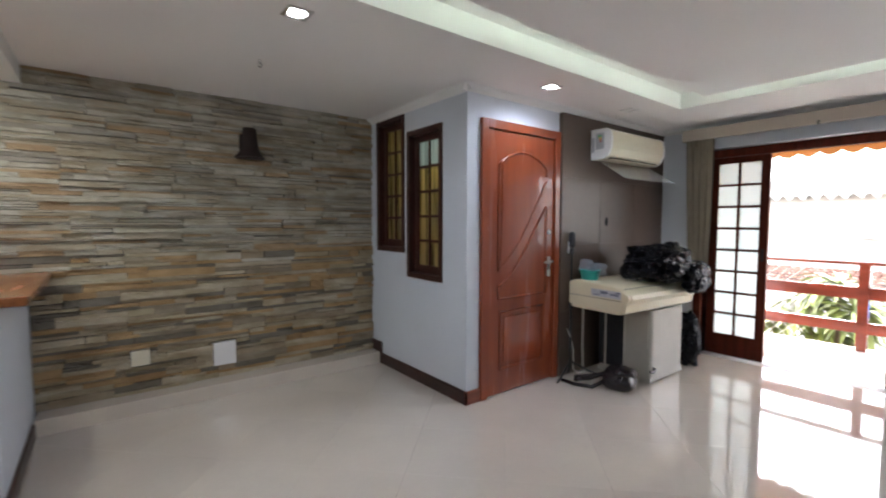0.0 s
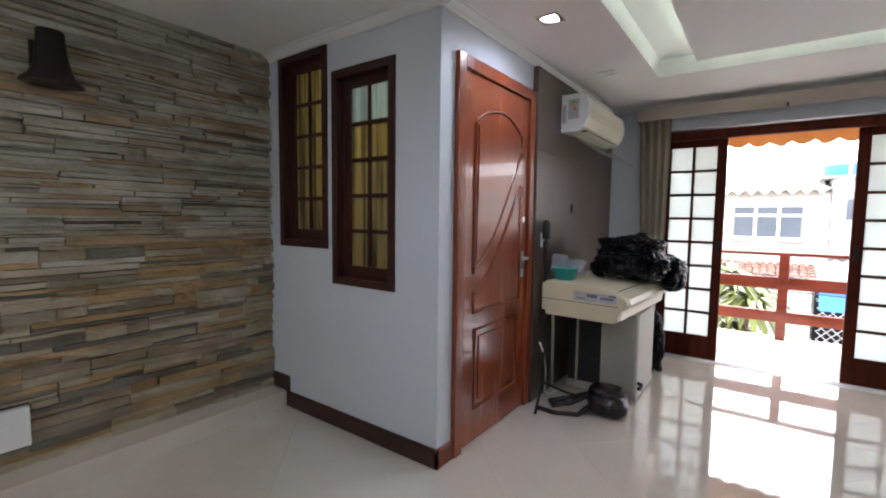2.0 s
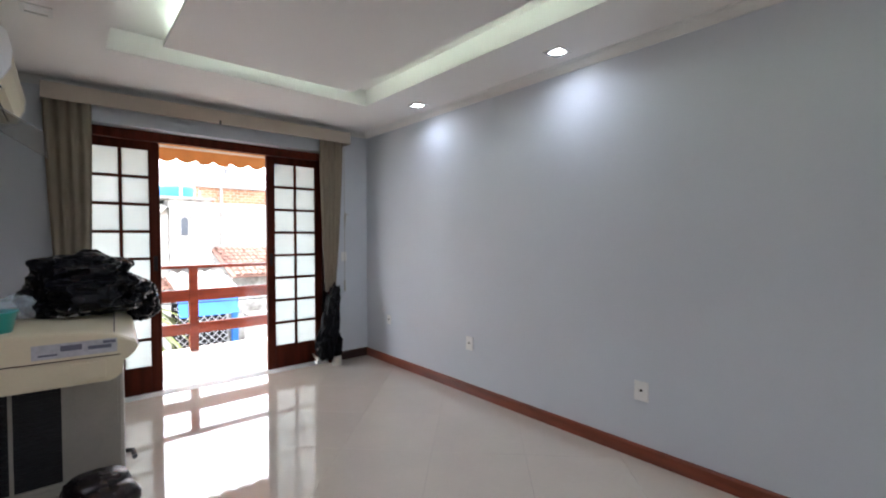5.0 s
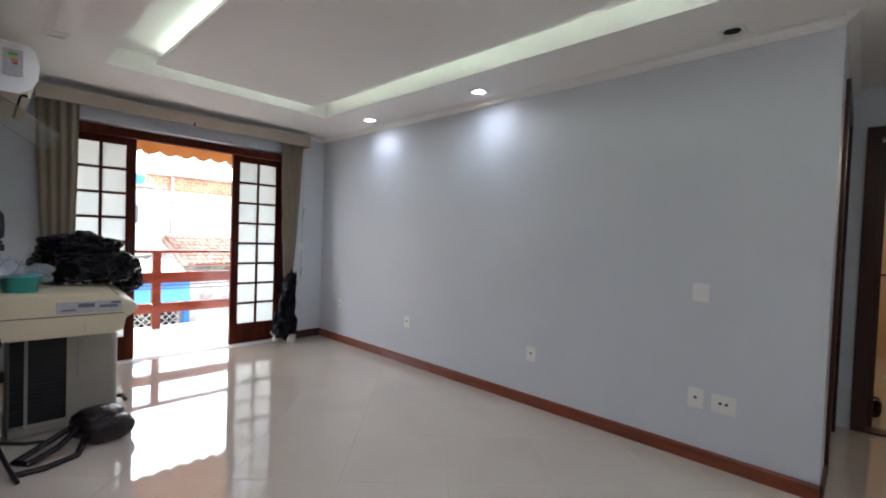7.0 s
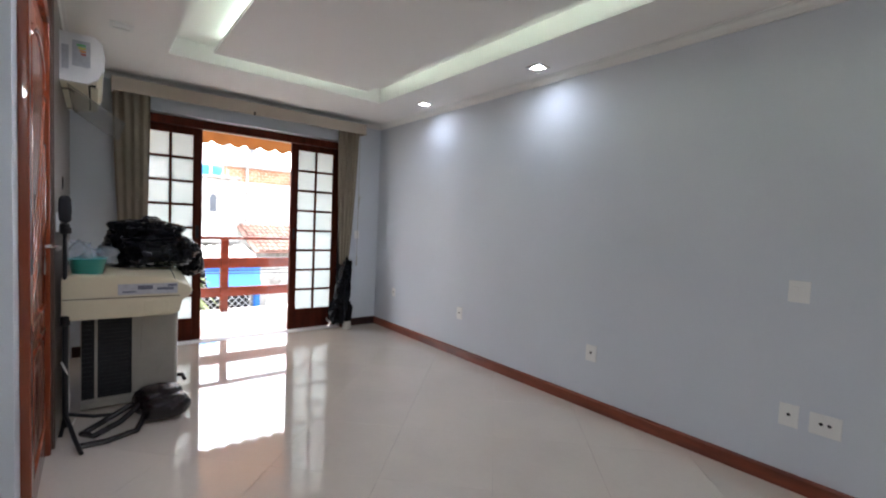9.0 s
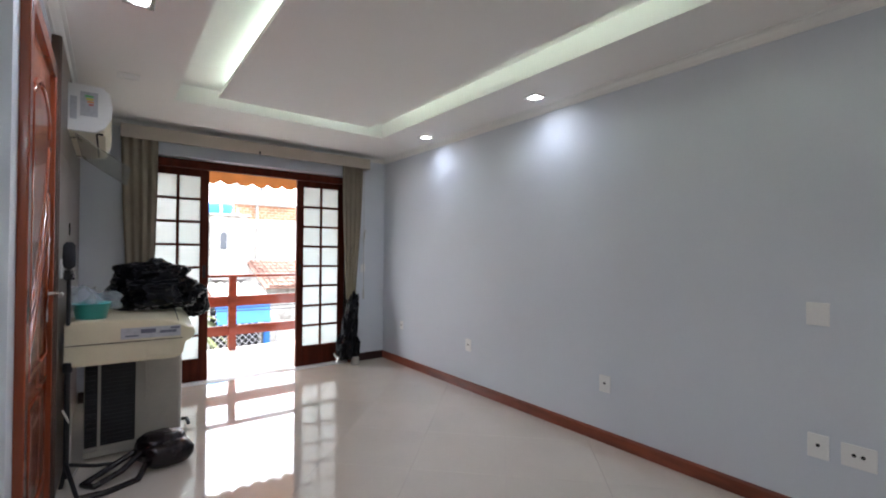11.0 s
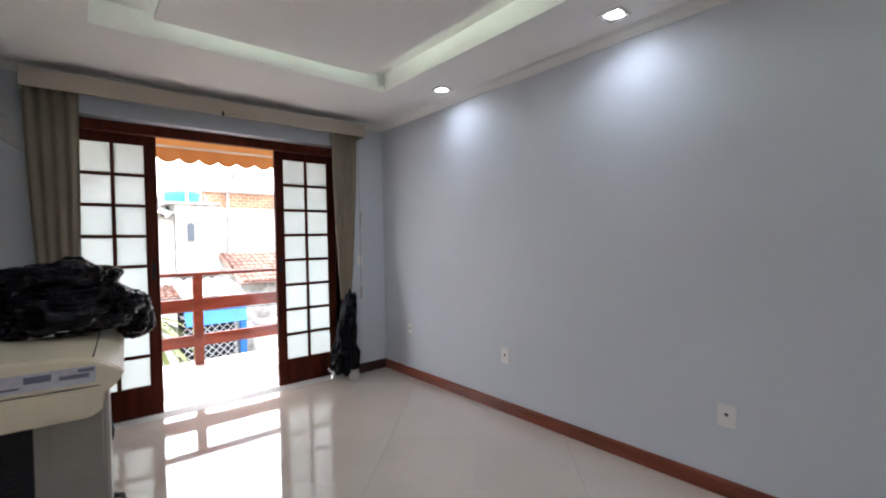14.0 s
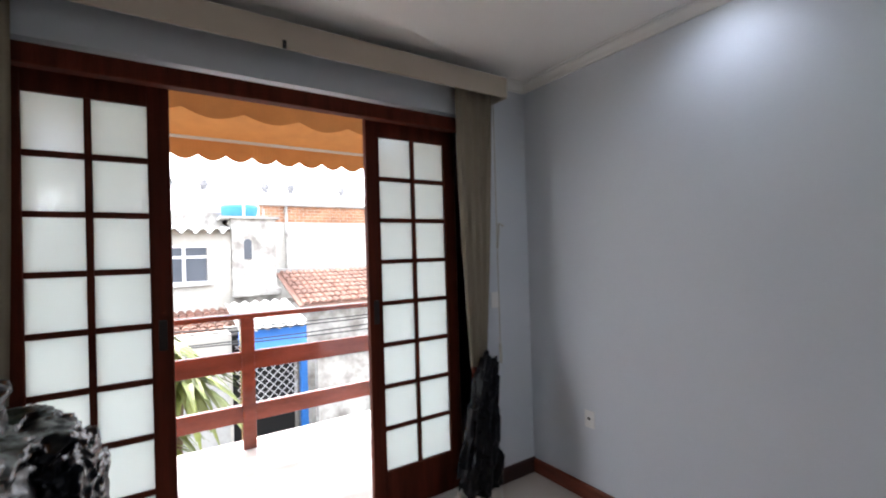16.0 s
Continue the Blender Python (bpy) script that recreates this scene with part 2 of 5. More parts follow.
TEAL = material("teal_plastic", (0.02, 0.36, 0.33), 0.3, vary=0.05, bump=0.01)
METAL = material("satin_metal", (0.62, 0.60, 0.56), 0.28, metal=1.0, vary=0.05, bump=0.02)
DARK_METAL = material("dark_iron", (0.035, 0.022, 0.018), 0.45, metal=0.4, vary=0.2, bump=0.1)
PLASTIC = clear("clear_plastic", (0.75, 0.8, 0.85), 0.22)
ACRYLIC = clear("clear_acrylic", (0.82, 0.82, 0.79), 0.3, 0.08)
LABEL = material("printed_label", (0.55, 0.56, 0.58), 0.35, vary=0.1, scale=40, fine=120, bump=0)
INK = material("label_ink", (0.16, 0.17, 0.22), 0.5, vary=0.1, bump=0)
BULB = glowing("lit_lamp_glass", (0.86, 0.94, 1.0), 5.0)
LED = glowing("cove_led_strip", (0.80, 1.0, 0.88), COVE)
HOLE = material("dark_hole", (0.01, 0.01, 0.01), 0.9, vary=0.1, bump=0)
TAN = material("warm_bedroom_paint", (0.62, 0.45, 0.29), 0.7, vary=0.03, bump=0.03)
CORD = material("white_cord", (0.75, 0.73, 0.68), 0.5, vary=0.03, bump=0)
PLASTER = material("weathered_white_plaster", (0.54, 0.525, 0.485), 0.9, vary=0.12, scale=1.3, fine=9, bump=0.15, second=(0.40, 0.385, 0.34))
AGED = material("stained_plaster", (0.54, 0.53, 0.495), 0.95, vary=0.25, scale=3.0, fine=13, bump=0.3, second=(0.20, 0.188, 0.168))
BRICK = material("orange_brick", (0.44, 0.225, 0.13), 0.9, vary=0.15, scale=3, fine=20, bump=0.3, pieces=0.2)
ROOF_TILE = material("red_roof_tile", (0.18, 0.088, 0.063), 0.85, vary=0.2, scale=3, fine=18, bump=0.3, pieces=0.25, second=(0.17, 0.10, 0.078))
CORRUGATED = material("grey_fibre_cement", (0.45, 0.45, 0.43), 0.9, vary=0.15, scale=2, fine=14, bump=0.3)
TANK = material("blue_tank_plastic", (0.05, 0.25, 0.62), 0.5, vary=0.06, bump=0.03)
TARP = material("blue_tarp", (0.03, 0.20, 0.62), 0.5, vary=0.1, bump=0.1)
PANE = material("dark_window_pane", (0.10, 0.115, 0.135), 0.12, vary=0.1, scale=1, bump=0)
ASPHALT = material("street_asphalt", (0.10, 0.10, 0.10), 0.95, vary=0.15, scale=1, fine=30, bump=0.3)
CONCRETE = material("grey_concrete", (0.36, 0.35, 0.33), 0.9, vary=0.12, scale=1.5, fine=20, bump=0.3)
LEAF = material("palm_leaf", (0.19, 0.235, 0.05), 0.5, vary=0.2, scale=4, fine=30, bump=0.1, pieces=0.35)
BARK = material("palm_bark", (0.16, 0.11, 0.07), 0.9, vary=0.2, bump=0.4)
CAR = material("silver_car_paint", (0.42, 0.44, 0.46), 0.25, metal=0.3, vary=0.03, bump=0)
VENT = material("weathered_roof_vent", (0.17, 0.17, 0.175), 0.7, vary=0.15, bump=0.1)
FAR_WHITE = material("white_far_roof", (0.66, 0.66, 0.66), 0.9, vary=0.03, scale=0.6, fine=6, bump=0.05)


# ---- mesh helpers ----
def mesh_object(name, bm, mat, smooth=False):
    me = bpy.data.meshes.new(name)
    if smooth:
        for f in bm.faces:
            f.smooth = True
    bm.to_mesh(me)
    bm.free()
    me.materials.append(mat)
    return new(name, me)


def part(name, bm, mat, parent, label="", smooth=False):
    ob = mesh_object(name, bm, mat, smooth)
    ob.parent = parent
    if label:
        tagged(ob, label)
    return ob


def thing(name, at, label, category, group="", turn=0.0):
    ob = new(name)
    ob.matrix_world = pose(*at, 0, 0, turn)
    ob.empty_display_size = 0.1
    return tagged(ob, label, category, group)


def structure(name, bm, mat, label, category, smooth=False):
    return tagged(mesh_object(name, bm, mat, smooth), label, category, "", "structure")


def box(bm, x0, x1, y0, y1, z0, z1, bevel=0.0, seg=2):
    r = bmesh.ops.create_cube(bm, size=1.0)
    vs = r["verts"]
    for v in vs:
        v.co = Vector(((x0 + x1) / 2 + v.co.x * (x1 - x0), (y0 + y1) / 2 + v.co.y * (y1 - y0), (z0 + z1) / 2 + v.co.z * (z1 - z0)))
    if bevel:
        es = list({e for v in vs for e in v.link_edges})
        bmesh.ops.bevel(bm, geom=es, offset=bevel, segments=seg, affect="EDGES", profile=0.5)
    return bm


def boxes(*lims, bevel=0.0):
    bm = bmesh.new()
    for lim in lims:
        box(bm, *lim, bevel=bevel)
    return bm


def tube(bm, pts, r, sides=8, closed=False, r1=None):
    """A round bar swept along a line of points."""
    pts = [Vector(p) for p in pts]
    rings, n, up = [], len(pts), Vector((0.13, 0.21, 0.97)).normalized()
    for i, p in enumerate(pts):
        a, b = (pts[i - 1], pts[(i + 1) % n]) if closed else (pts[max(i - 1, 0)], pts[min(i + 1, n - 1)])
        d = (b - a).normalized()
        ref = up if abs(d.dot(up)) < 0.95 else Vector((1, 0, 0))
        u = d.cross(ref).normalized()
        w = d.cross(u)
        rad = r if r1 is None else r + (r1 - r) * i / max(n - 1, 1)
        rings.append([bm.verts.new(p + rad * (math.cos(k * math.tau / sides) * u + math.sin(k * math.tau / sides) * w)) for k in range(sides)])
    for i in range(n if closed else n - 1):
        a, b = rings[i], rings[(i + 1) % n]
        for k in range(sides):
            bm.faces.new((a[k], a[(k + 1) % sides], b[(k + 1) % sides], b[k]))
    if not closed:
        bm.faces.new(rings[0][::-1])
        bm.faces.new(rings[-1])
    return bm


def lathe(bm, profile, at=(0, 0, 0), sides=24, squash=1.0):
    """Turns a profile of (radius, height) round the upright."""
    rings = []
    for r, z in profile:
        rings.append([bm.verts.new((at[0] + r * math.cos(k * math.tau / sides), at[1] + squash * r * math.sin(k * math.tau / sides), at[2] + z)) for k in range(sides)])
    for a, b in zip(rings, rings[1:]):
        for k in range(sides):
            bm.faces.new((a[k], a[(k + 1) % sides], b[(k + 1) % sides], b[k]))
    bm.faces.new(rings[0][::-1])
    bm.faces.new(rings[-1])
    return bm


def prism(bm, outline, axis, a, b):
    """Extrudes an outline of two coordinates along an axis from a to b."""
    def at(p, v):
        q = list(p)
        q.insert(axis, v)
        return bm.verts.new(q)
    ra, rb = [at(p, a) for p in outline], [at(p, b) for p in outline]
    n = len(outline)
    for i in range(n):
        bm.faces.new((ra[i], ra[(i + 1) % n], rb[(i + 1) % n], rb[i]))
    bm.faces.new(ra[::-1])
    bm.faces.new(rb)
    bmesh.ops.recalc_face_normals(bm, faces=bm.faces)
    return bm


def lump(centre, radii, seed, wrinkle=0.12, level=5, floor_z=None, scale=2.5):
    """A soft, creased sack."""
    bm = bmesh.new()
    bmesh.ops.create_icosphere(bm, subdivisions=level, radius=1.0)
    off = Vector((seed * 7.3, seed * 3.1, seed * 1.7))
    for v in bm.verts:
        d = v.co.normalized()
        q = Vector([math.copysign(abs(c) ** 0.75, c) for c in d])
        k = 1 + wrinkle * noise.noise(d * scale + off) * 1.6 - wrinkle * 1.4 * abs(noise.noise(d * scale * 2.3 + off)) + wrinkle * 0.22 * noise.noise(d * scale * 5 + off)
        k -= wrinkle * 0.32 * (abs(noise.noise(d * scale * 4.1 + off * 1.3)) + 0.6 * abs(noise.noise(d * scale * 8.7 - off)))
        v.co = Vector((centre[0] + q.x * radii[0] * k, centre[1] + q.y * radii[1] * k, centre[2] + q.z * radii[2] * k))
        if floor_z is not None and v.co.z < floor_z:
            v.co.z = floor_z
    return bm


def wall_with_holes(axis, at0, at1, u0, u1, z0, z1, holes):
    """A wall slab across axis (0: x, 1: y) with rectangular openings (ua, ub, za, zb) that do not overlap in u."""
    bm = bmesh.new()
    def put(ua, ub, za, zb):
        if ub - ua > 1e-4 and zb - za > 1e-4:
            box(bm, *((at0, at1, ua, ub) if axis == 0 else (ua, ub, at0, at1)), za, zb)
    u = u0
    for ua, ub, za, zb in sorted(holes):
        put(u, ua, z0, z1)
        put(ua, ub, z0, za)
        put(ua, ub, zb, z1)
        u = ub
    put(u, u1, z0, z1)
    return bm


# ---- large structure ----
RIGHT, FRONT, LEFT, BOX_X, STONE_Y = -0.165, 5.11, 2.69, 2.31, 4.14
CLAD = 2.65
TOP = 2.75
structure("wall_right", boxes((0.5, FRONT + 0.19, RIGHT - 0.15, RIGHT, -0.02, TOP)), PAINT, "smooth painted blue-grey plaster wall beside the floor", "wall")
# balcony wall with the door opening
structure("wall_front", wall_with_holes(0, FRONT, FRONT + 0.19, RIGHT, 2.9, -0.02, TOP, [(0.29, 2.21, -0.02, 2.10)]), PAINT, "painted blue-grey plaster wall round the balcony door", "wall")
structure("wall_left", wall_with_holes(1, LEFT, LEFT + 0.12, BOX_X, FRONT, -0.02, TOP, [(2.47, 3.313, -0.02, 2.095)]), PAINT, "painted blue-grey wall with the entrance door", "wall")
structure("wall_stair", wall_with_holes(0, BOX_X, BOX_X + 0.12, LEFT + 0.12, STONE_Y + 0.06, -0.02, TOP, [(2.98, 3.48, 0.885, 2.13), (3.525, 4.005, 1.09, 2.30)]), PAINT, "painted blue-grey wall with two narrow windows", "wall")
stone_wall = structure("wall_stone", boxes((-2.2, BOX_X, STONE_Y, STONE_Y + 0.15, -0.02, TOP)), STONE_BED, "wall faced with stacked ledge stone strips", "wall")
structure("wall_back", boxes((-2.35, -2.2, -1.65, 4.4, -0.02, TOP)), PAINT, "plain painted wall behind the kitchen counter", "wall")
structure("wall_kitchen", boxes((-2.2, -0.55, RIGHT - 0.15, RIGHT, -0.02, TOP)), PAINT, "plain painted wall beside the passage", "wall")
structure("wall_passage_left", boxes((-0.70, -0.55, -1.5, RIGHT - 0.15, -0.02, TOP)), PAINT, "plain painted wall of the passage", "wall")
structure("wall_passage_right", wall_with_holes(0, 0.5, 0.62, -1.5, RIGHT - 0.15, -0.02, TOP, [(-1.33, -0.56, -0.02, 2.06)]), PAINT, "painted passage wall with a door opening", "wall")
structure("wall_passage_end", wall_with_holes(1, -1.62, -1.5, -0.7, 0.62, -0.02, TOP, [(-0.43, 0.335, -0.02, 2.0)]), PAINT, "painted passage end wall with a door opening", "wall")
structure("wall_bedroom", boxes((-2.3, 2.2, -4.75, -4.6, -0.02, TOP), (-2.45, -2.3, -4.75, -1.62, -0.02, TOP), (2.2, 2.35, -4.75, -1.62, -0.02, TOP), (-2.3, -0.7, -1.77, -1.62, -0.02, TOP), (0.62, 2.2, -1.77, -1.62, -0.02, TOP)), TAN, "warm cream painted bedroom wall", "wall")
structure("wall_side_room", boxes((1.5, 1.6, -1.62, RIGHT - 0.15, -0.02, TOP)), TAN, "warm painted wall of the side room", "wall")
structure("wall_stair_hall", boxes((BOX_X + 0.12, 5.3, STONE_Y + 0.06, STONE_Y + 0.2, -0.02, TOP), (5.1, 5.3, 2.9, STONE_Y + 0.06, -0.02, TOP)), TAN, "warm painted wall of the stair hall", "wall")
# ceiling with a raised tray and a floating centre panel
HX0, HX1, HY0, HY1 = 0.15, 4.23, 0.36, 2.085
CX1, CY0, CY1, COVE_TOP = 4.06, 0.585, 1.825, 2.475
structure("ceiling", boxes((-2.4, HX0, -1.65, 4.35, CEIL, 2.62), (HX1, FRONT + 0.2, -1.65, 4.35, CEIL, 2.62), (HX0, HX1, -1.65, HY0, CEIL, 2.62), (HX0, HX1, HY1, 4.35, CEIL, 2.62),
    (HX0, HX1, HY0, HY1, COVE_TOP, 2.62), (HX0, CX1, CY0, CY1, 2.37, 2.392), (HX0, CX1 - 0.17, CY0 + 0.17, CY1 - 0.17, 2.392, COVE_TOP), (-2.4, 2.4, -4.75, -1.65, CEIL, 2.62)), CEILING, "off-white plasterboard ceiling with a raised tray and lit side channels", "ceiling")
structure("roof_slab", boxes((-2.6, FRONT + 0.3, -4.9, 4.5, TOP, TOP + 0.15)), CONCRETE, "concrete slab above the ceiling", "roof")
for lims in ((HX0 + 0.02, CX1 - 0.06, CY1 - 0.075, CY1 - 0.06), (HX0 + 0.02, CX1 - 0.06, CY0 + 0.05, CY0 + 0.065), (CX1 - 0.05, CX1 - 0.045, CY0 + 0.08, CY1 - 0.09)):
    tagged(mesh_object("led_strip", boxes((*lims, 2.393, 2.397)), LED), "greenish-white light strip lying in the ceiling channel", "light strip", "cove lights")
# beam above the counter
structure("beam", boxes((-0.42, -0.17, 2.6, STONE_Y, 2.23, CEIL)), WHITE, "white plaster beam above the counter", "beam")


def cornice(name, axis, a, b, wall, out):
    prof = [(wall, 2.298), (wall + out * 0.012, 2.298), (wall + out * 0.016, 2.306), (wall + out * 0.030, 2.316), (wall + out * 0.042, 2.330), (wall + out * 0.044, 2.338), (wall + out * 0.062, 2.340), (wall + out * 0.062, CEIL), (wall, CEIL)]
    bm = bmesh.new()
    prism(bm, prof, axis, a, b)
    return structure(name, bm, WHITE, "white moulded plaster cornice under the ceiling", "cornice")


cornice("trim_right", 0, 0.5, FRONT, RIGHT, 1)
cornice("trim_left", 0, BOX_X - 0.062, FRONT, LEFT - 0.001, -1)
cornice("trim_stair", 1, LEFT - 0.06, STONE_Y - 0.02, BOX_X, -1)
cornice("trim_front", 1, RIGHT, 2.64, FRONT, -1)
cornice("trim_passage", 1, -1.5, RIGHT + 0.06, 0.5, -1)


def baseboard(name, axis, a, b, wall, out, mat, high=0.085, z0=0.0):
    t = 0.016 * out
    prof = [(wall, z0), (wall + t, z0), (wall + t, z0 + high - 0.012), (wall + t * 0.5, z0 + high), (wall, z0 + high)]
    bm = bmesh.new()
    prism(bm, prof, axis, a, b)
    return structure(name, bm, mat, "varnished wooden skirting board along the wall foot", "skirting board")


baseboard("baseboard_right", 0, 0.5, FRONT - 0.016, RIGHT, 1, BASE_WOOD, 0.08)
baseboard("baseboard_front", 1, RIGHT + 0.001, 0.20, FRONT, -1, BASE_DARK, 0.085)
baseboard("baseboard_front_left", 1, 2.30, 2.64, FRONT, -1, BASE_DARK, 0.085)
baseboard("baseboard_door", 0, BOX_X - 0.016, 2.434, LEFT, -1, BASE_WOOD, 0.10)
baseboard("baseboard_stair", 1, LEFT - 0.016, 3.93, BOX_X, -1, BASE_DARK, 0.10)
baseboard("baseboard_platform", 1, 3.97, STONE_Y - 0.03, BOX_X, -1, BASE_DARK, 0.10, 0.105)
structure("baseboard_step", boxes((BOX_X - 0.016, BOX_X, 3.93, 3.97, 0.0, 0.205)), BASE_DARK, "upright piece of dark skirting beside the step", "skirting board")
baseboard("baseboard_passage", 1, -0.47, RIGHT - 0.001, 0.5, -1, BASE_DARK, 0.08)

# floor beds
structure("floor", boxes((-2.2, FRONT + 0.19, RIGHT - 0.01, STONE_Y, -0.2, -0.009)), GROUT, "cream polished porcelain tiled floor laid diagonally", "floor")
structure("passage_floor", boxes((-0.55, 1.5, -1.62, RIGHT - 0.01, -0.2, -0.002)), TILE, "cream tiled passage floor", "floor")
structure("bedroom_floor", boxes((-2.3, 2.2, -4.6, -1.62, -0.2, -0.002)), TILE, "cream tiled bedroom floor", "floor")
structure("door_sill", boxes((-0.43, 0.335, -1.62, -1.5, -0.002, 0.012)), BASE_DARK, "dark wooden door sill", "sill")
structure("stair_hall_floor", boxes((2.43, 5.1, 2.81, STONE_Y + 0.06, -0.2, -0.004)), SCREED, "plain stair hall floor", "floor")
structure("step", boxes((-0.18, BOX_X - 0.017, 3.95, STONE_Y - 0.002, 0.0, 0.105), bevel=0.003), TILE, "low tiled step along the stone wall", "step")
structure("balcony_floor", boxes((FRONT + 0.19, 6.72, -0.6, 4.0, -0.25, -0.004)), BALCONY_TILE, "pale glossy tiled balcony floor", "floor")
structure("threshold", boxes((FRONT - 0.0, FRONT + 0.19, 0.29, 2.21, -0.008, 0.004), (FRONT + 0.03, FRONT + 0.036, 0.29, 2.21, 0.004, 0.010), (FRONT + 0.09, FRONT + 0.096, 0.29, 2.21, 0.004, 0.010)), WHITE, "pale stone threshold with door tracks", "threshold")

# ---- balcony door ----
surround = tagged(new("door_frame"), "dark red wooden frame of the balcony doorway", "door frame", "", "structure")
for a, b in ((0.215, 0.29), (2.21, 2.285)):
    part("jamb", boxes((5.08, FRONT + 0.15, a, b, 0.0, 2.07), bevel=0.004), DARK_WOOD, surround)
part("head", boxes((5.08, 5.135, 0.29, 2.21, 2.0, 2.07), bevel=0.004), DARK_WOOD, surround)
part("track_rail", boxes((5.205, 5.265, 0.29, 2.21, 2.045, 2.098), bevel=0.003), DARK_WOOD, surround)


def glazed_leaf(label, y0, y1, x, knob):
    """A sliding leaf of two by eight small panes."""
    leaf = thing("glazed_door", (x, (y0 + y1) / 2, 0.006), label, "door", "balcony door leaves")
    h, th = (y1 - y0) / 2, 0.018
    g0, g1, s, top = 0.215, 1.945, 0.075, 2.04
    for a in (-h, h - s):
        part("stile", boxes((-th, th, a, a + s, 0, top), bevel=0.004), DARK_WOOD, leaf)
    part("bottom_rail", boxes((-th, th, -h + s, h - s, 0, g0), bevel=0.003), DARK_WOOD, leaf)
    part("top_rail", boxes((-th, th, -h + s, h - s, g1, top), bevel=0.003), DARK_WOOD, leaf)
    part("muntin", boxes((-th * 0.8, th * 0.8, -0.011, 0.011, g0, g1), bevel=0.003), DARK_WOOD, leaf)
    pitch = (g1 - g0) / 8
    for i in range(1, 8):
        z = g0 + i * pitch
        part("glazing_bar", boxes((-th * 0.75, th * 0.75, -h + s, -0.011, z - 0.011, z + 0.011), (-th * 0.75, th * 0.75, 0.011, h - s, z - 0.011, z + 0.011), bevel=0.003), DARK_WOOD, leaf)
    for i in range(8):
        for a, b in ((-h + s, -0.011), (0.011, h - s)):
            part("pane", boxes((-0.002, 0.002, a, b, g0 + i * pitch + 0.011 * (i > 0), g0 + (i + 1) * pitch - 0.011 * (i < 7))), FROST, leaf).visible_shadow = False
    part("flush_pull", boxes((-th - 0.003, -th, knob - 0.014, knob + 0.014, 0.98, 1.10), bevel=0.003), DARK_METAL, leaf)
    return leaf


glazed_leaf("dark wooden sliding door with frosted glass panes, pushed open", 1.69, 2.208, 5.235, -0.222)
glazed_leaf("dark wooden sliding door with frosted panes behind a bag", 0.292, 0.842, 5.235, 0.238)

# ---- entrance door ----
door = tagged(new("door_1"), "varnished mahogany entrance door with arched carved panels, closed", "door", "", "structure")
frame_ob = part("door_frame", boxes((2.435, 2.503, 2.662, LEFT + 0.10, 0, 2.13), (3.28, 3.348, 2.662, LEFT + 0.10, 0, 2.13), (2.503, 3.28, 2.662, LEFT + 0.10, 2.064, 2.13), bevel=0.005), DOOR_WOOD, door)
leaf = part("leaf", boxes((2.507, 3.276, 2.682, 2.72, 0.008, 2.06), bevel=0.003), DOOR_WOOD, door)


def door_line(points, r=0.011):
    bm = bmesh.new()
    tube(bm, [(2.507 + u, 2.680, z) for u, z in points], r, 8)
    return part("moulding", bm, DOOR_WOOD, leaf, "", True)


arch = [(0.115 + 0.56 * i / 24, 1.80 + 0.115 * math.sin(math.pi * i / 24) ** 0.8) for i in range(25)]
door_line([(0.115, 0.98)] + [(0.115, 1.2), (0.115, 1.5)] + arch + [(0.675, 1.74)])
def sweep(z_right, z_left):
    return [(0.675 - 0.56 * s, z_right + (z_left - z_right) * (0.35 * s + 0.65 * math.sin(s * math.pi / 2) ** 1.15)) for s in [i / 24 for i in range(25)]]
door_line(sweep(1.70, 1.0))
door_line(sweep(1.49, 0.86))
door_line([(0.675, 1.49), (0.675, 1.1), (0.675, 0.765), (0.4, 0.765), (0.115, 0.765), (0.115, 0.86)])
door_line([(0.135, 0.205), (0.135, 0.66), (0.64, 0.66), (0.64, 0.205), (0.135, 0.205)])
part("panel", boxes((2.507 + 0.175, 2.507 + 0.60, 2.674, 2.684, 0.245, 0.62), bevel=0.006), DOOR_WOOD, leaf)
bm = bmesh.new()
prism(bm, [(2.507 + u, z) for u, z in sweep(1.66, 1.04)[3:-1]] + [(2.507 + 0.15, 1.5), (2.507 + 0.15, 1.8)] + [(2.507 + u, z - 0.035) for u, z in arch[3:-3]] , 1, 2.676, 2.684)
part("panel", bm, DOOR_WOOD, leaf)
bm = boxes((3.205, 3.243, 2.676, 2.683, 0.90, 1.07), bevel=0.003)
tube(bm, [(3.224, 2.68, 1.03), (3.224, 2.632, 1.03), (3.20, 2.625, 1.03), (3.11, 2.625, 1.028)], 0.009)
part("door_handle", bm, METAL, leaf, "satin metal lever handle")
bm = bmesh.new()
lathe(bm, [(0.02, 0), (0.02, 0.008), (0.012, 0.010)], sides=16)
bmesh.ops.rotate(bm, verts=bm.verts, cent=(0, 0, 0), matrix=Matrix.Rotation(radians(90), 3, "X"))
bmesh.ops.translate(bm, verts=bm.verts, vec=(3.224, 2.682, 1.28))
part("lock", bm, METAL, leaf, "round lock cylinder")
for hz in (0.3, 1.05, 1.75):
    bm = bmesh.new()
    tube(bm, [(2.505, 2.679, hz), (2.505, 2.679, hz + 0.09)], 0.006)
    part("hinge", bm, DARK_METAL, leaf)


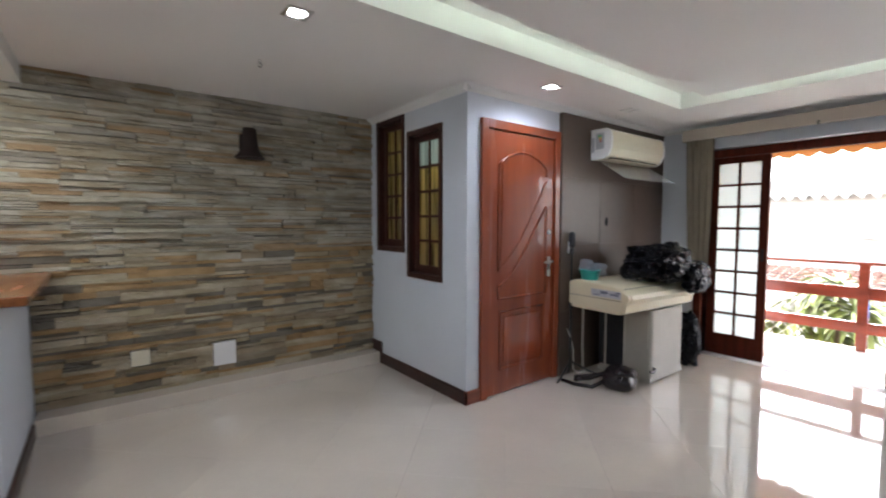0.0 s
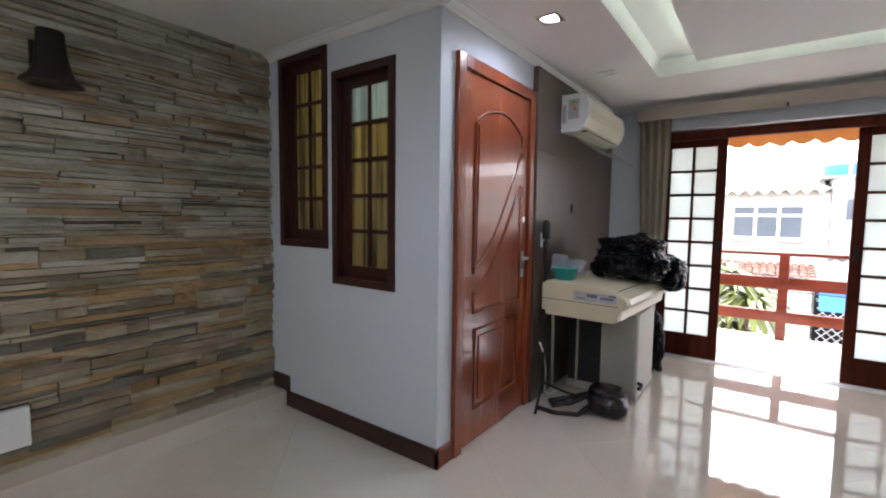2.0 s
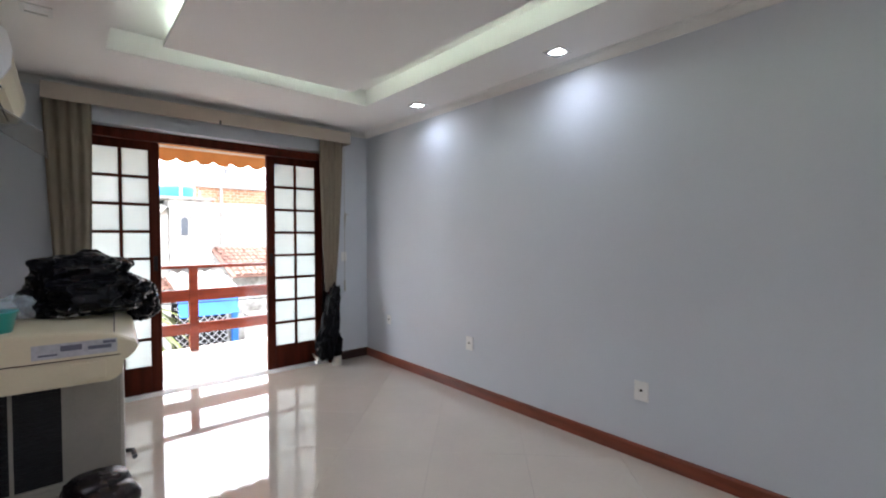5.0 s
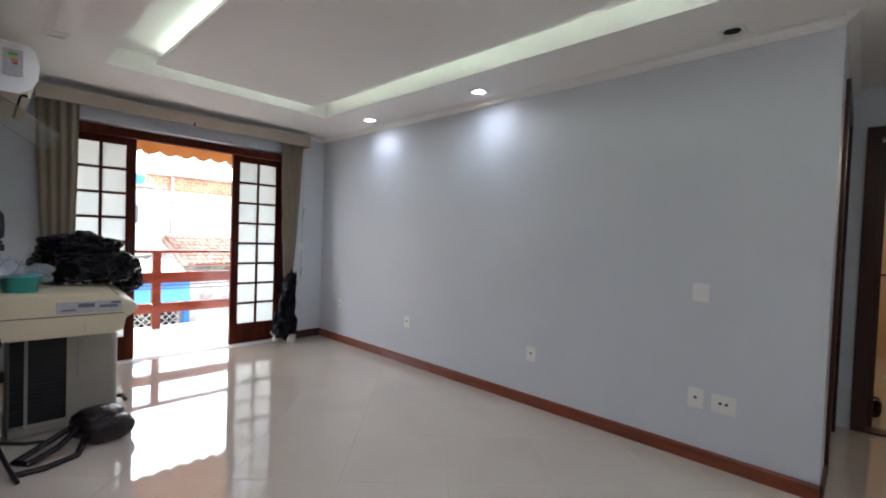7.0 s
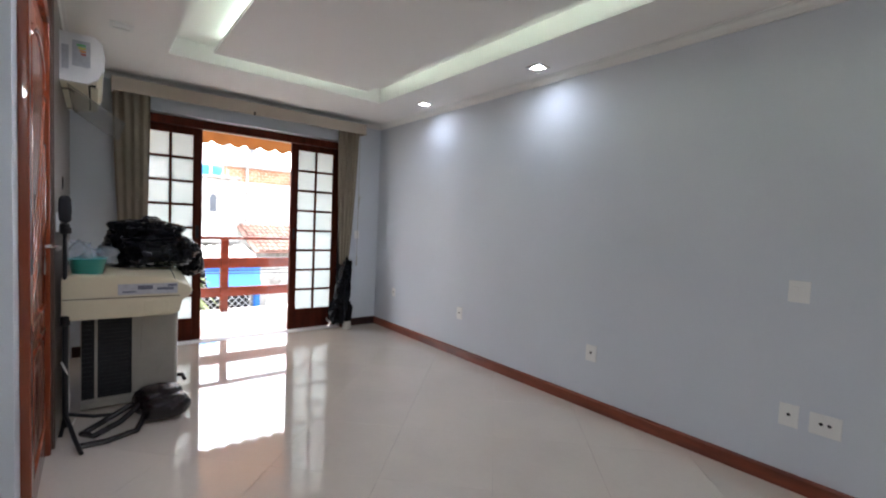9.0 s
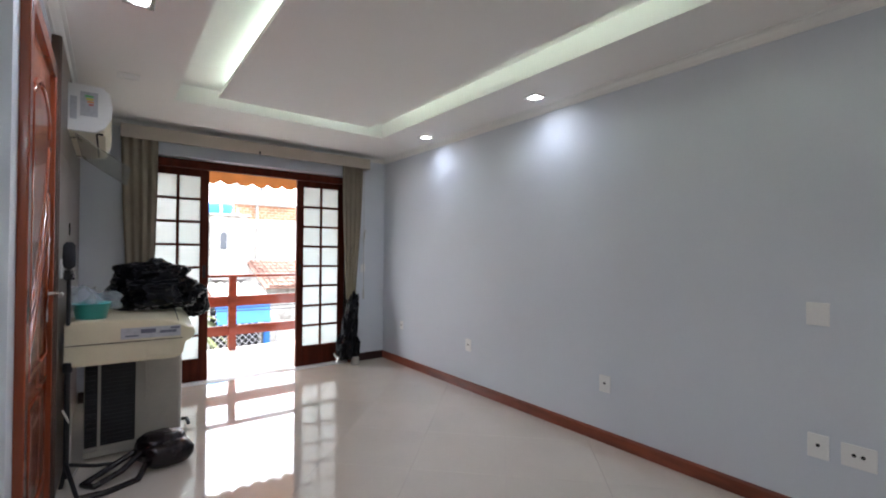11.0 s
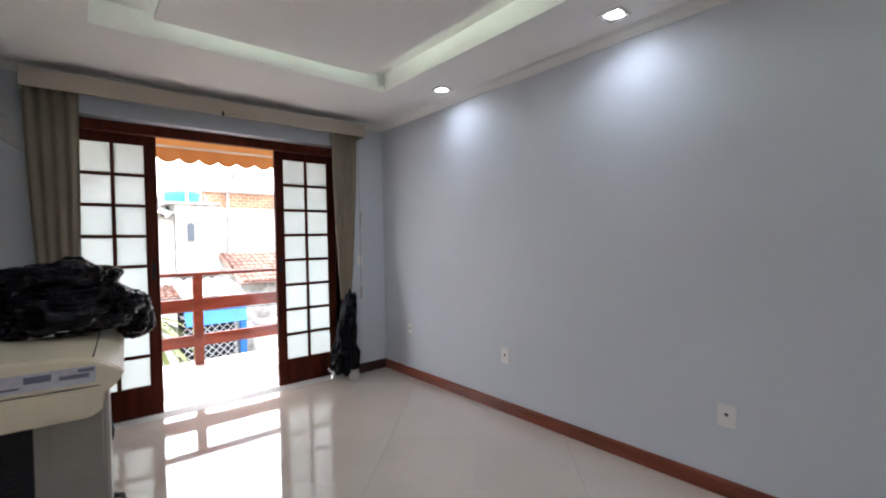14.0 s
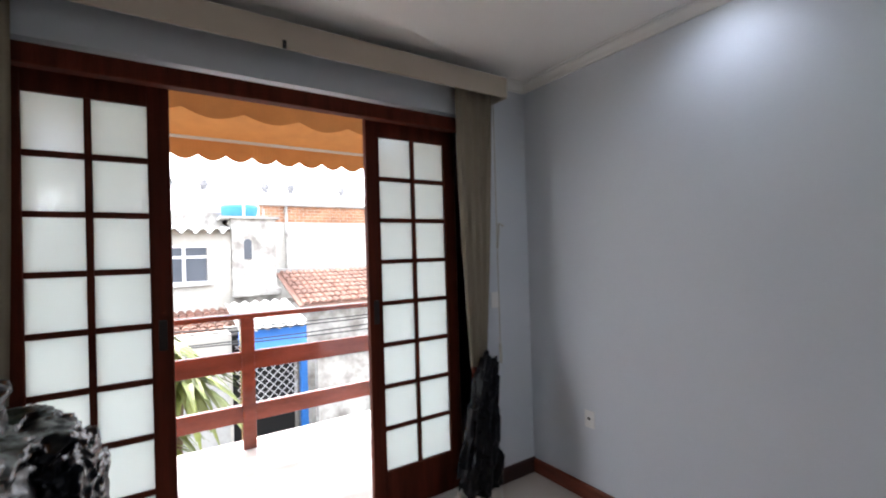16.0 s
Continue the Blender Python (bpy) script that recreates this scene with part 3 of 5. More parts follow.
# ---- stair windows ----
def stair_window(name, y0, y1, z0, z1, pale=()):
    win = tagged(new(name), "narrow dark wooden window with yellow obscured panes", "window", "", "structure")
    c = 0.045
    x0, x1 = BOX_X - 0.012, BOX_X + 0.12
    part("window_frame", boxes((x0, x1, y0, y0 + c, z0, z1), (x0, x1, y1 - c, y1, z0, z1), (x0, x1, y0 + c, y1 - c, z0, z0 + c), (x0, x1, y0 + c, y1 - c, z1 - c, z1), bevel=0.003), WINDOW_WOOD, win)
    a, b, d, e, s = y0 + c, y1 - c, z0 + c, z1 - c, 0.055
    sx0, sx1 = BOX_X + 0.045, BOX_X + 0.08
    sash = part("sash", boxes((sx0, sx1, a, a + s, d, e), (sx0, sx1, b - s, b, d, e), (sx0, sx1, a + s, b - s, d, d + s * 1.2), (sx0, sx1, a + s, b - s, e - s, e), bevel=0.003), WINDOW_WOOD, win)
    a, b, d, e = a + s, b - s, d + s * 1.2, e - s
    m, pitch = (a + b) / 2, (e - d) / 5
    part("muntin", boxes((sx0 + 0.004, sx1 - 0.004, m - 0.011, m + 0.011, d, e), bevel=0.002), WINDOW_WOOD, sash)
    for i in range(1, 5):
        z = d + i * pitch
        part("glazing_bar", boxes((sx0 + 0.005, sx1 - 0.005, a, m - 0.011, z - 0.011, z + 0.011), (sx0 + 0.005, sx1 - 0.005, m + 0.011, b, z - 0.011, z + 0.011)), WINDOW_WOOD, sash)
    for i in range(5):
        for u, v in ((a, m - 0.011), (m + 0.011, b)):
            part("pane", boxes((sx0 + 0.015, sx0 + 0.019, u, v, d + i * pitch + 0.011 * (i > 0), d + (i + 1) * pitch - 0.011 * (i < 4))), PALE_GLASS if i in pale else AMBER, sash)


stair_window("window_1", 3.525, 4.005, 1.09, 2.296)
stair_window("window_2", 2.98, 3.48, 0.885, 2.13, (4,))

# ---- passage doors ----
for nm, lims in (("door_frame_side", ((0.482, 0.62, -0.56, -0.48, 0, 2.14), (0.482, 0.62, -1.41, -1.33, 0, 2.14), (0.482, 0.62, -1.33, -0.56, 2.06, 2.14))),
                 ("door_frame_end", ((0.335, 0.41, -1.62, -1.478, 0, 2.075), (-0.51, -0.43, -1.62, -1.478, 0, 2.075), (-0.43, 0.335, -1.62, -1.478, 2.0, 2.075)))):
    structure(nm, boxes(*lims, bevel=0.004), WINDOW_WOOD, "dark stained wooden door frame in the passage", "door frame")
side_door = tagged(mesh_object("door_2", boxes((0.575, 0.61, -1.327, -0.563, 0.005, 2.057), bevel=0.003), WINDOW_WOOD), "dark wooden passage door, closed", "door", "", "structure")
open_door = tagged(new("door_3"), "dark wooden bedroom door standing open", "door", "", "structure")
part("leaf", boxes((0.30, 0.335, -2.40, -1.625, 0.005, 1.995), bevel=0.003), WINDOW_WOOD, open_door)
bm = bmesh.new()
tube(bm, [(0.30, -2.33, 1.05), (0.25, -2.33, 1.05), (0.243, -2.30, 1.05), (0.243, -2.22, 1.05)], 0.008)
part("door_handle", bm, DARK_METAL, open_door, "dark metal lever handle")
bm = bmesh.new()
tube(bm, [(0.246, -2.30, 1.05), (0.24, -2.31, 0.98), (0.225, -2.30, 0.90), (0.245, -2.29, 0.83), (0.228, -2.28, 0.80), (0.243, -2.26, 0.86), (0.232, -2.25, 0.93), (0.222, -2.24, 0.75), (0.20, -2.22, 0.60), (0.185, -2.2, 0.45), (0.20, -2.18, 0.33), (0.24, -2.17, 0.25), (0.285, -2.16, 0.22)], 0.005)
tagged(mesh_object("hanging_cord", bm, CORD, True), "white cord hanging loosely from the door handle", "cord")
bm = lump((0.30, -1.98, 0.07), (0.06, 0.09, 0.08), 5, 0.1, 3, 0.0)
tagged(mesh_object("doorstop_bag", bm, BAG, True), "small dark bag on the bedroom floor", "bag")

# ---- kitchen counter ----
structure("wall_counter", boxes((-0.34, -0.19, 2.95, 3.95, 0, 0.985), (-0.34, -0.19, 3.95, STONE_Y - 0.03, 0, 0.985)), PAINT, "low painted counter wall", "wall")
baseboard("baseboard_counter", 1, 2.95, 3.945, -0.19, 1, BASE_DARK, 0.09)
tagged(mesh_object("countertop", boxes((-0.62, -0.066, 2.9, STONE_Y - 0.03, 0.986, 1.03), bevel=0.006), COUNTER_WOOD), "varnished reddish wooden bar top on the low wall", "countertop")

# ---- brown cladding ----
clad = structure("wall_cladding", boxes((3.352, FRONT, CLAD + 0.006, LEFT, 0, 2.298)), BROWN, "brown stone-look tile cladding behind the air conditioner", "wall cladding")
xs, zs = [3.352, 3.93, 4.52, FRONT], [0.0, 0.58, 1.165, 1.75, 2.298]
for i in range(3):
    for j in range(4):
        part("tile", boxes((xs[i] + 0.0008, xs[i + 1] - 0.0008, CLAD, CLAD + 0.0055, zs[j] + 0.0008, zs[j + 1] - 0.0008), bevel=0.0008), BROWN, clad)


# ---- plates on the walls ----
def plate(label, at, w, h, face, holes=1, mat=CREAM_WHITE, kind="socket"):
    """A wall plate; face is the turn that brings its front from -y to the room."""
    ob = thing("switch_plate" if kind == "switch" else "wall_socket", at, label, kind, "", face)
    part("cover", boxes((-w / 2, w / 2, -0.009, 0.03 if not holes else 0.0, -h / 2, h / 2), bevel=0.003), mat, ob)
    for k in range(holes):
        u = (k - (holes - 1) / 2) * 0.03
        if kind == "switch":
            part("rocker", boxes((u - 0.012, u + 0.012, -0.013, -0.009, -0.022, 0.022), bevel=0.002), mat, ob)
        else:
            bm = bmesh.new()
            lathe(bm, [(0.008, 0), (0.008, 0.002)], sides=12)
            bmesh.ops.rotate(bm, verts=bm.verts, cent=(0, 0, 0), matrix=Matrix.Rotation(radians(90), 3, "X"))
            bmesh.ops.translate(bm, verts=bm.verts, vec=(u, -0.0092, 0.005))
            part("insert", bm, HOLE if mat is CREAM_WHITE else mat, ob)
    return ob


for x, z, w, h, n in ((4.685, 0.435, 0.06, 0.09, 1), (3.535, 0.405, 0.075, 0.11, 1), (2.15, 0.385, 0.08, 0.11, 1), (1.055, 0.36, 0.078, 0.11, 1), (0.917, 0.358, 0.118, 0.10, 2)):
    plate("white plastic power socket on the blue-grey wall", (x, RIGHT, z), w, h, 180, n)
plate("white plastic light switch on the blue-grey wall", (1.055, RIGHT, 0.966), 0.085, 0.105, 180, 2, kind="switch")
plate("white light switch on brown cladding", (3.475, CLAD, 1.14), 0.06, 0.10, 0, 2, kind="switch")
plate("pale switch plate beside the curtain", (FRONT, 0.11, 1.06), 0.06, 0.09, -90, 1, kind="switch")
STONE_FRONT = STONE_Y - 0.030
plate("cream blank cover plate set in the stone wall", (0.392, STONE_FRONT, 0.365), 0.115, 0.115, 0, 0, YELLOWED)
plate("white blank cover plate set in the stone wall", (0.955, STONE_FRONT, 0.30), 0.165, 0.185, 0, 0)
bm = bmesh.new()
lathe(bm, [(0.02, 0), (0.024, 0.004), (0.012, 0.006)], sides=16, squash=1.8)
bmesh.ops.rotate(bm, verts=bm.verts, cent=(0, 0, 0), matrix=Matrix.Rotation(radians(90), 3, "X"))
bmesh.ops.translate(bm, verts=bm.verts, vec=(4.03, CLAD, 1.367))
tagged(mesh_object("cable_outlet", bm, HOLE), "dark round cable outlet in the brown cladding", "cable outlet")

# ---- wall sconce on the stone ----
sconce = thing("wall_lamp", (1.16, STONE_Y - 0.044, 1.865), "dark iron bell-shaped wall lamp on the stone wall", "wall lamp")
part("back_plate", boxes((-0.06, 0.06, -0.012, 0.0, 0.0, 0.2), bevel=0.004), DARK_METAL, sconce)
bm = bmesh.new()
lathe(bm, [(r * 0.78, z * 0.82) for r, z in ((0.152, 0.0), (0.146, 0.014), (0.112, 0.045), (0.090, 0.09), (0.078, 0.15), (0.070, 0.22), (0.066, 0.285), (0.055, 0.295), (0.050, 0.29), (0.06, 0.22), (0.07, 0.13), (0.084, 0.085), (0.138, 0.008))], at=(0, -0.085, 0), sides=28, squash=0.62)
part("shade", bm, DARK_METAL, sconce, "", True)


# ---- hook in the ceiling ----
HOOK = (1.00, 3.10)
bm = bmesh.new()
tube(bm, [(HOOK[0], HOOK[1], CEIL), (HOOK[0], HOOK[1], CEIL - 0.02)] + [(HOOK[0] + 0.012 * math.sin(a), HOOK[1], CEIL - 0.032 + 0.012 * math.cos(a)) for a in (0.0, 0.8, 1.6, 2.4, 3.2, 4.0)], 0.003, 6)
tagged(mesh_object("ceiling_hook", bm, DARK_METAL, True), "small dark metal hook screwed into the ceiling", "hook")

# ---- recessed ceiling spots ----
def downlight(x, y, state):
    words = {"lit": "square recessed ceiling spot, lit", "off": "square recessed ceiling spot, unlit", "empty": "square recessed ceiling spot with its bulb missing"}
    ob = thing("ceiling_spot", (x, y, CEIL), words[state], "ceiling light", "recessed spots")
    s, r = 0.06, 0.043
    bm = bmesh.new()
    for a in ((-s, s, -s, -r), (-s, s, r, s), (-s, -r, -r, r), (r, s, -r, r)):
        box(bm, *a, -0.006, 0.0)
    part("frame", bm, METAL if state == "lit" else WHITE, ob)
    bm = bmesh.new()
    if state == "empty":
        lathe(bm, [(0.04, -0.003), (0.03, -0.001), (0.001, -0.0008)], sides=20)
        part("socket_hole", bm, HOLE, ob)
    else:
        lathe(bm, [(0.001, -0.005), (0.03, -0.004), (0.042, -0.001)], sides=20)
        part("bulb", bm, BULB if state == "lit" else CREAM_WHITE, ob)


for x, y in LIT:
    downlight(x, y, "lit")
for x, y in UNLIT:
    downlight(x, y, "off")
for x, y in EMPTY:
    downlight(x, y, "empty")

# ---- pelmet and blinds ----
pel = thing("pelmet", (5.04, 1.24, 2.182), "beige fabric-covered pelmet over the balcony door", "pelmet")
part("valance", boxes((-0.085, -0.073, -1.135, 1.15, 0.0, 0.112), bevel=0.003), PELMET, pel)
part("end_cap", boxes((-0.073, 0.068, -1.135, -1.123, 0.0, 0.112)), PELMET, pel)
part("end_cap", boxes((-0.073, 0.068, 1.138, 1.15, 0.0, 0.112)), PELMET, pel)
part("board", boxes((-0.073, 0.068, -1.123, 1.138, 0.098, 0.112)), PELMET, pel)
part("head_rail", boxes((-0.02, 0.02, -1.12, 1.13, 0.05, 0.08)), METAL, pel)
part("clip", boxes((-0.09, -0.085, 0.05, 0.065, -0.004, 0.03)), BLACK, pel)


def blind(label, y0, y1, b0, b1, z_bottom, folds, x=5.045):
    """Gathered blind cloth that narrows towards its foot."""
    ob = thing("curtain", (x, (y0 + y1) / 2, z_bottom), label, "curtain", "balcony blinds")
    bm = bmesh.new()
    nz, ny = 30, folds * 8
    z1, yc = 2.235, (y0 + y1) / 2
    sheets = []
    for off in (0.0, 0.004):
        grid = []
        for j in range(nz + 1):
            v = j / nz
            e = (1 - v) ** 1.6
            lo, hi = y0 + (b0 - y0) * e, y1 + (b1 - y1) * e
            row = []
            for i in range(ny + 1):
                u = i / ny
                amp = 0.013 * (0.6 + 0.4 * v)
                row.append(bm.verts.new((off + amp * math.sin(u * folds * math.tau + 0.6 * math.sin(v * 3)), lo + (hi - lo) * u - yc, v * (z1 - z_bottom))))
            grid.append(row)
        for j in range(nz):
            for i in range(ny):
                bm.faces.new((grid[j][i], grid[j][i + 1], grid[j + 1][i + 1], grid[j + 1][i]))
        sheets.append(grid)
    part("cloth", bm, FABRIC, ob, "", True)
    return ob


blind("beige blind gathered beside the balcony door", 0.145, 0.395, 0.235, 0.34, 0.72, 4)
blind("beige blind gathered near the brown cladding", 2.12, 2.385, 2.14, 2.33, 0.9, 4)
wand = thing("blind_cord", (5.05, 0.13, 0.74), "thin beaded cord with a weight hanging from the blind", "blind cord")
bm = bmesh.new()
tube(bm, [(0, 0, 0.0), (0.003, -0.003, 0.4), (0, 0.0, 0.8), (0, 0, 1.46)], 0.003, 6)
part("cord", bm, STEEL, wand)
bm = bmesh.new()
tube(bm, [(0, 0, -0.03), (0, 0, 0.08)], 0.008, 8)
part("weight", bm, STEEL, wand)
bm = bmesh.new()
tube(bm, [(0, 0.0, 0.62), (-0.01, -0.01, 0.76), (-0.02, -0.03, 0.74)], 0.006, 8)
part("cleat", bm, STEEL, wand)

# ---- wall-mounted air conditioner ----
ac = thing("air_conditioner", (3.76, CLAD, 1.93), "cream split air conditioner mounted on the brown cladding", "air conditioner")
bm = bmesh.new()
prof = [(0, 0.0), (-0.12, 0.0), (-0.165, 0.03), (-0.195, 0.09), (-0.20, 0.16), (-0.185, 0.235), (-0.15, 0.262), (0, 0.262)]
prism(bm, prof, 0, 0.03, 0.93)
part("body", bm, YELLOWED, ac)
for a, b in ((0.0, 0.03), (0.93, 0.96)):
    bm = bmesh.new()
    prism(bm, [(y * 1.02, 0.131 + (z - 0.131) * 1.02) for y, z in prof], 0, a, b)
    part("side_cap", bm, CREAM_WHITE, ac)
part("air_outlet", boxes((0.08, 0.88, -0.160, -0.125, 0.002, 0.012)), HOLE, ac)
part("louvre", boxes((0.08, 0.88, -0.172, -0.135, -0.006, 0.0), bevel=0.002), YELLOWED, ac)
part("energy_label", boxes((-0.0085, -0.006, -0.135, -0.055, 0.085, 0.225)), LABEL, ac, "white energy label with coloured bars")
STRIPES = [material("label_stripe", c, 0.5, vary=0.05, bump=0) for c in ((0.1, 0.5, 0.15), (0.7, 0.6, 0.05), (0.75, 0.3, 0.05), (0.5, 0.1, 0.08))]
for k, sm in enumerate(STRIPES):
    part("label_bar", boxes((-0.0100, -0.0088, -0.115, -0.075 - 0.006 * k, 0.195 - 0.016 * k, 0.206 - 0.016 * k)), sm, ac)
part("side_label", boxes((-0.0085, -0.006, -0.04, -0.01, 0.06, 0.19)), LABEL, ac)
deflector = thing("air_deflector", (3.80, CLAD, 1.70), "clear acrylic air deflector hung below the air conditioner", "air deflector")
bm = bmesh.new()
prism(bm, [(-0.03, 0.225), (-0.30, 0.045), (-0.302, 0.049), (-0.032, 0.229)], 0, 0.04, 0.92)
part("sheet", bm, ACRYLIC, deflector)
for a in (0.14, 0.80):
    bm = bmesh.new()
    tube(bm, [(a, 0, 0.215), (a, -0.035, 0.222), (a, -0.06, 0.2)], 0.006, 8)
    part("bracket", bm, METAL, deflector)

# ---- stack of appliances ----
cond = thing("condenser_unit", (3.80, 2.06, 0.0), "old grey outdoor condenser unit standing on the tiles", "condenser unit")
part("base", boxes((0.0, 0.57, 0.0, 0.50, 0.012, 0.05), bevel=0.004), STEEL, cond)
for a in (0.05, 0.48):
    part("foot", boxes((a, a + 0.05, 0.02, 0.48, 0.0, 0.012)), BLACK, cond)
bm = bmesh.new()
prism(bm, [(0.004, 0.24), (0.004, 0.02), (0.012, 0.006), (0.03, 0.0), (0.53, 0.0), (0.56, 0.01), (0.57, 0.04), (0.57, 0.50), (0.03, 0.50), (0.03, 0.24)], 2, 0.05, 0.622)
part("casing", bm, STEEL, cond)
part("coil", boxes((0.012, 0.03, 0.25, 0.495, 0.07, 0.615)), COIL, cond)
for k in range(22):
    part("fin", boxes((0.007, 0.012, 0.253, 0.417, 0.082 + k * 0.0238, 0.0845 + k * 0.0238)), COIL, cond)
part("guard_frame", boxes((0.0, 0.014, 0.235, 0.25, 0.05, 0.62), (0.0, 0.014, 0.42, 0.435, 0.05, 0.62), (0.0, 0.014, 0.25, 0.42, 0.05, 0.07)), STEEL, cond)
for k in range(18):
    part("vent_slot", boxes((0.0, 0.03, 0.445, 0.492, 0.09 + k * 0.028, 0.102 + k * 0.028)), COIL, cond)
part("access_panel", boxes((-0.002, 0.004, 0.03, 0.20, 0.30, 0.585), bevel=0.002), STEEL, cond)
bm = bmesh.new()
tube(bm, [(0.05, 0.0, 0.13), (0.02, -0.03, 0.135), (-0.03, -0.035, 0.12), (-0.06, -0.03, 0.13)], 0.012, 8)
part("valve", bm, BLACK, cond)

flat = thing("ceiling_air_conditioner", (3.45, 2.635, 0.624), "aged cream floor-ceiling air conditioner lying flat on the condenser", "air conditioner", "", -4)
bm = bmesh.new()
side = [(0.0, 0.0), (-0.50, 0.0), (-0.535, 0.02), (-0.545, 0.085), (-0.575, 0.10), (-0.60, 0.135), (-0.585, 0.165), (-0.51, 0.205), (-0.40, 0.225), (-0.05, 0.238), (0.0, 0.225)]
prism(bm, side, 0, 0.035, 1.02)
part("body", bm, CREAM, flat)
for a, b in ((0.0, 0.035), (1.02, 1.055)):
    bm = bmesh.new()
    prism(bm, [(-0.29 + (y + 0.29) * 0.985, 0.119 + (z - 0.119) * 0.985) for y, z in side], 0, a, b)
    bmesh.ops.bevel(bm, geom=list(bm.edges), offset=0.006, segments=2, affect="EDGES")
    part("end_cap", bm, CREAM, flat)
part("seam", boxes((-0.0015, 0.001, -0.53, -0.008, 0.112, 0.1155)), HOLE, flat)
part("label", boxes((-0.002, 0.001, -0.52, -0.24, 0.128, 0.188)), LABEL, flat, "worn printed label")
for a, b, c, d in ((-0.5, -0.42, 0.15, 0.165), (-0.40, -0.33, 0.155, 0.178), (-0.32, -0.26, 0.14, 0.148), (-0.515, -0.47, 0.17, 0.182)):
    part("print_block", boxes((-0.003, -0.0019, a, b, c, d)), INK, flat)
part("hatch", boxes((-0.003, 0.001, -0.48, -0.36, 0.02, 0.095), bevel=0.002), CREAM, flat)
part("grille_line", boxes((0.06, 1.0, -0.512, -0.508, 0.204, 0.2075)), HOLE, flat)

basin = thing("basin", (3.60, 2.525, 0.853), "teal plastic basin holding clear plastic packaging", "basin")
bm = bmesh.new()
lathe(bm, [(0.062, 0.0), (0.068, 0.004), (0.084, 0.085), (0.090, 0.088), (0.090, 0.092), (0.082, 0.092), (0.065, 0.008)], sides=32)
part("bowl", bm, TEAL, basin, "", True)
pk = thing("plastic_packaging", (3.60, 2.525, 0.865), "crumpled clear plastic packaging standing in the basin", "packaging")
for k, (c, r, s) in enumerate((((-0.01, 0.04, 0.10), (0.05, 0.06, 0.08), 3), ((0.04, -0.06, 0.085), (0.035, 0.075, 0.06), 8))):
    part("wrap", lump(c, r, s, 0.3, 3, None, 2.0), PLASTIC, pk)
tagged(mesh_object("small_box", boxes((3.86, 3.92, 2.19, 2.32, 0.86, 0.885), bevel=0.003), CREAM_WHITE), "small white box lying on the cream appliance", "box")
pile = thing("bin_bag_pile", (4.1, 2.2, 0.85), "shiny black bin bags stuffed full on the cream appliance", "bin bag")
for c, r, s in (((0.02, 0.0, 0.11), (0.33, 0.27, 0.13), 1), ((0.08, 0.02, 0.20), (0.28, 0.23, 0.12), 2), ((0.30, -0.12, 0.08), (0.22, 0.19, 0.10), 4), ((0.22, -0.03, 0.28), (0.09, 0.07, 0.06), 6), ((0.19, -0.275, 0.02), (0.18, 0.085, 0.12), 9)):
    part("bag", lump(c, r, s, 0.14, 6, 0.002 if c[2] > 0.03 else None, 1.7), BAG, pile, "", True)

# ---- stand and backpack ----
stand = thing("microphone_stand", (3.46, 2.615, 0.0), "black floor stand topped with a grey foam cover", "stand")
bm = bmesh.new()
tube(bm, [(0, 0, 0.06), (0, 0, 0.62)], 0.013, 10)
part("lower_tube", bm, BLACK, stand)
bm = bmesh.new()
tube(bm, [(0, 0, 0.6), (0, 0, 1.17)], 0.009, 10)
part("upper_tube", bm, BLACK, stand)
for z in (0.6, 1.08):
    bm = bmesh.new()
    lathe(bm, [(0.014, 0), (0.021, 0.006), (0.021, 0.05), (0.014, 0.056)], (0, 0, z), 14)
    part("collar", bm, BLACK, stand)
bm = bmesh.new()
tube(bm, [(0.0, 0.0, 1.10), (-0.03, -0.02, 1.11), (-0.05, -0.02, 1.09)], 0.008, 8)
part("clamp_knob", bm, BLACK, stand)
bm = bmesh.new()
lathe(bm, [(0.012, 0), (0.026, 0.012), (0.028, 0.06), (0.026, 0.12), (0.014, 0.138)], (0, 0, 1.14), 18)
part("foam_cover", bm, FOAM, stand, "grey foam cover", True)
for ang in (195, 315, 75):
    bm = bmesh.new()
    c, s = math.cos(radians(ang)), math.sin(radians(ang))
    reach = 0.27 if ang != 75 else 0.022
    tube(bm, [(0, 0, 0.13), (c * reach * 0.6, s * reach * 0.6, 0.05), (c * reach, s * reach, 0.012)], 0.010, 8)
    part("leg", bm, BLACK, stand)
bp = thing("backpack", (3.52, 2.215, 0.0), "black backpack with straps lying on the floor", "backpack", "", 8)
part("body", lump((0.04, -0.03, 0.088), (0.105, 0.135, 0.088), 12, 0.05, 5, 0.0, 1.3), NYLON, bp, "", True)
part("pocket", lump((-0.05, -0.05, 0.07), (0.08, 0.13, 0.072), 14, 0.05, 4, 0.0, 1.3), NYLON, bp, "", True)
for pts in ([(-0.02, 0.08, 0.10), (-0.08, 0.18, 0.05), (-0.10, 0.30, 0.015), (-0.03, 0.34, 0.012), (0.05, 0.22, 0.03), (0.06, 0.1, 0.08)], [(-0.05, 0.05, 0.06), (-0.16, 0.12, 0.012), (-0.20, 0.26, 0.011), (-0.18, 0.38, 0.011)]):
    bm = bmesh.new()
    tube(bm, pts, 0.017, 8)
    part("strap", bm, NYLON, bp)
bm = bmesh.new()
tube(bm, [(3.66, 2.62, 0.0), (3.64, 2.615, 0.25), (3.65, 2.62, 0.5), (3.66, 2.63, 0.62)], 0.012, 8)
tagged(mesh_object("drain_hose", bm, STEEL, True), "grey hose hanging behind the condenser", "hose")
bm = bmesh.new()
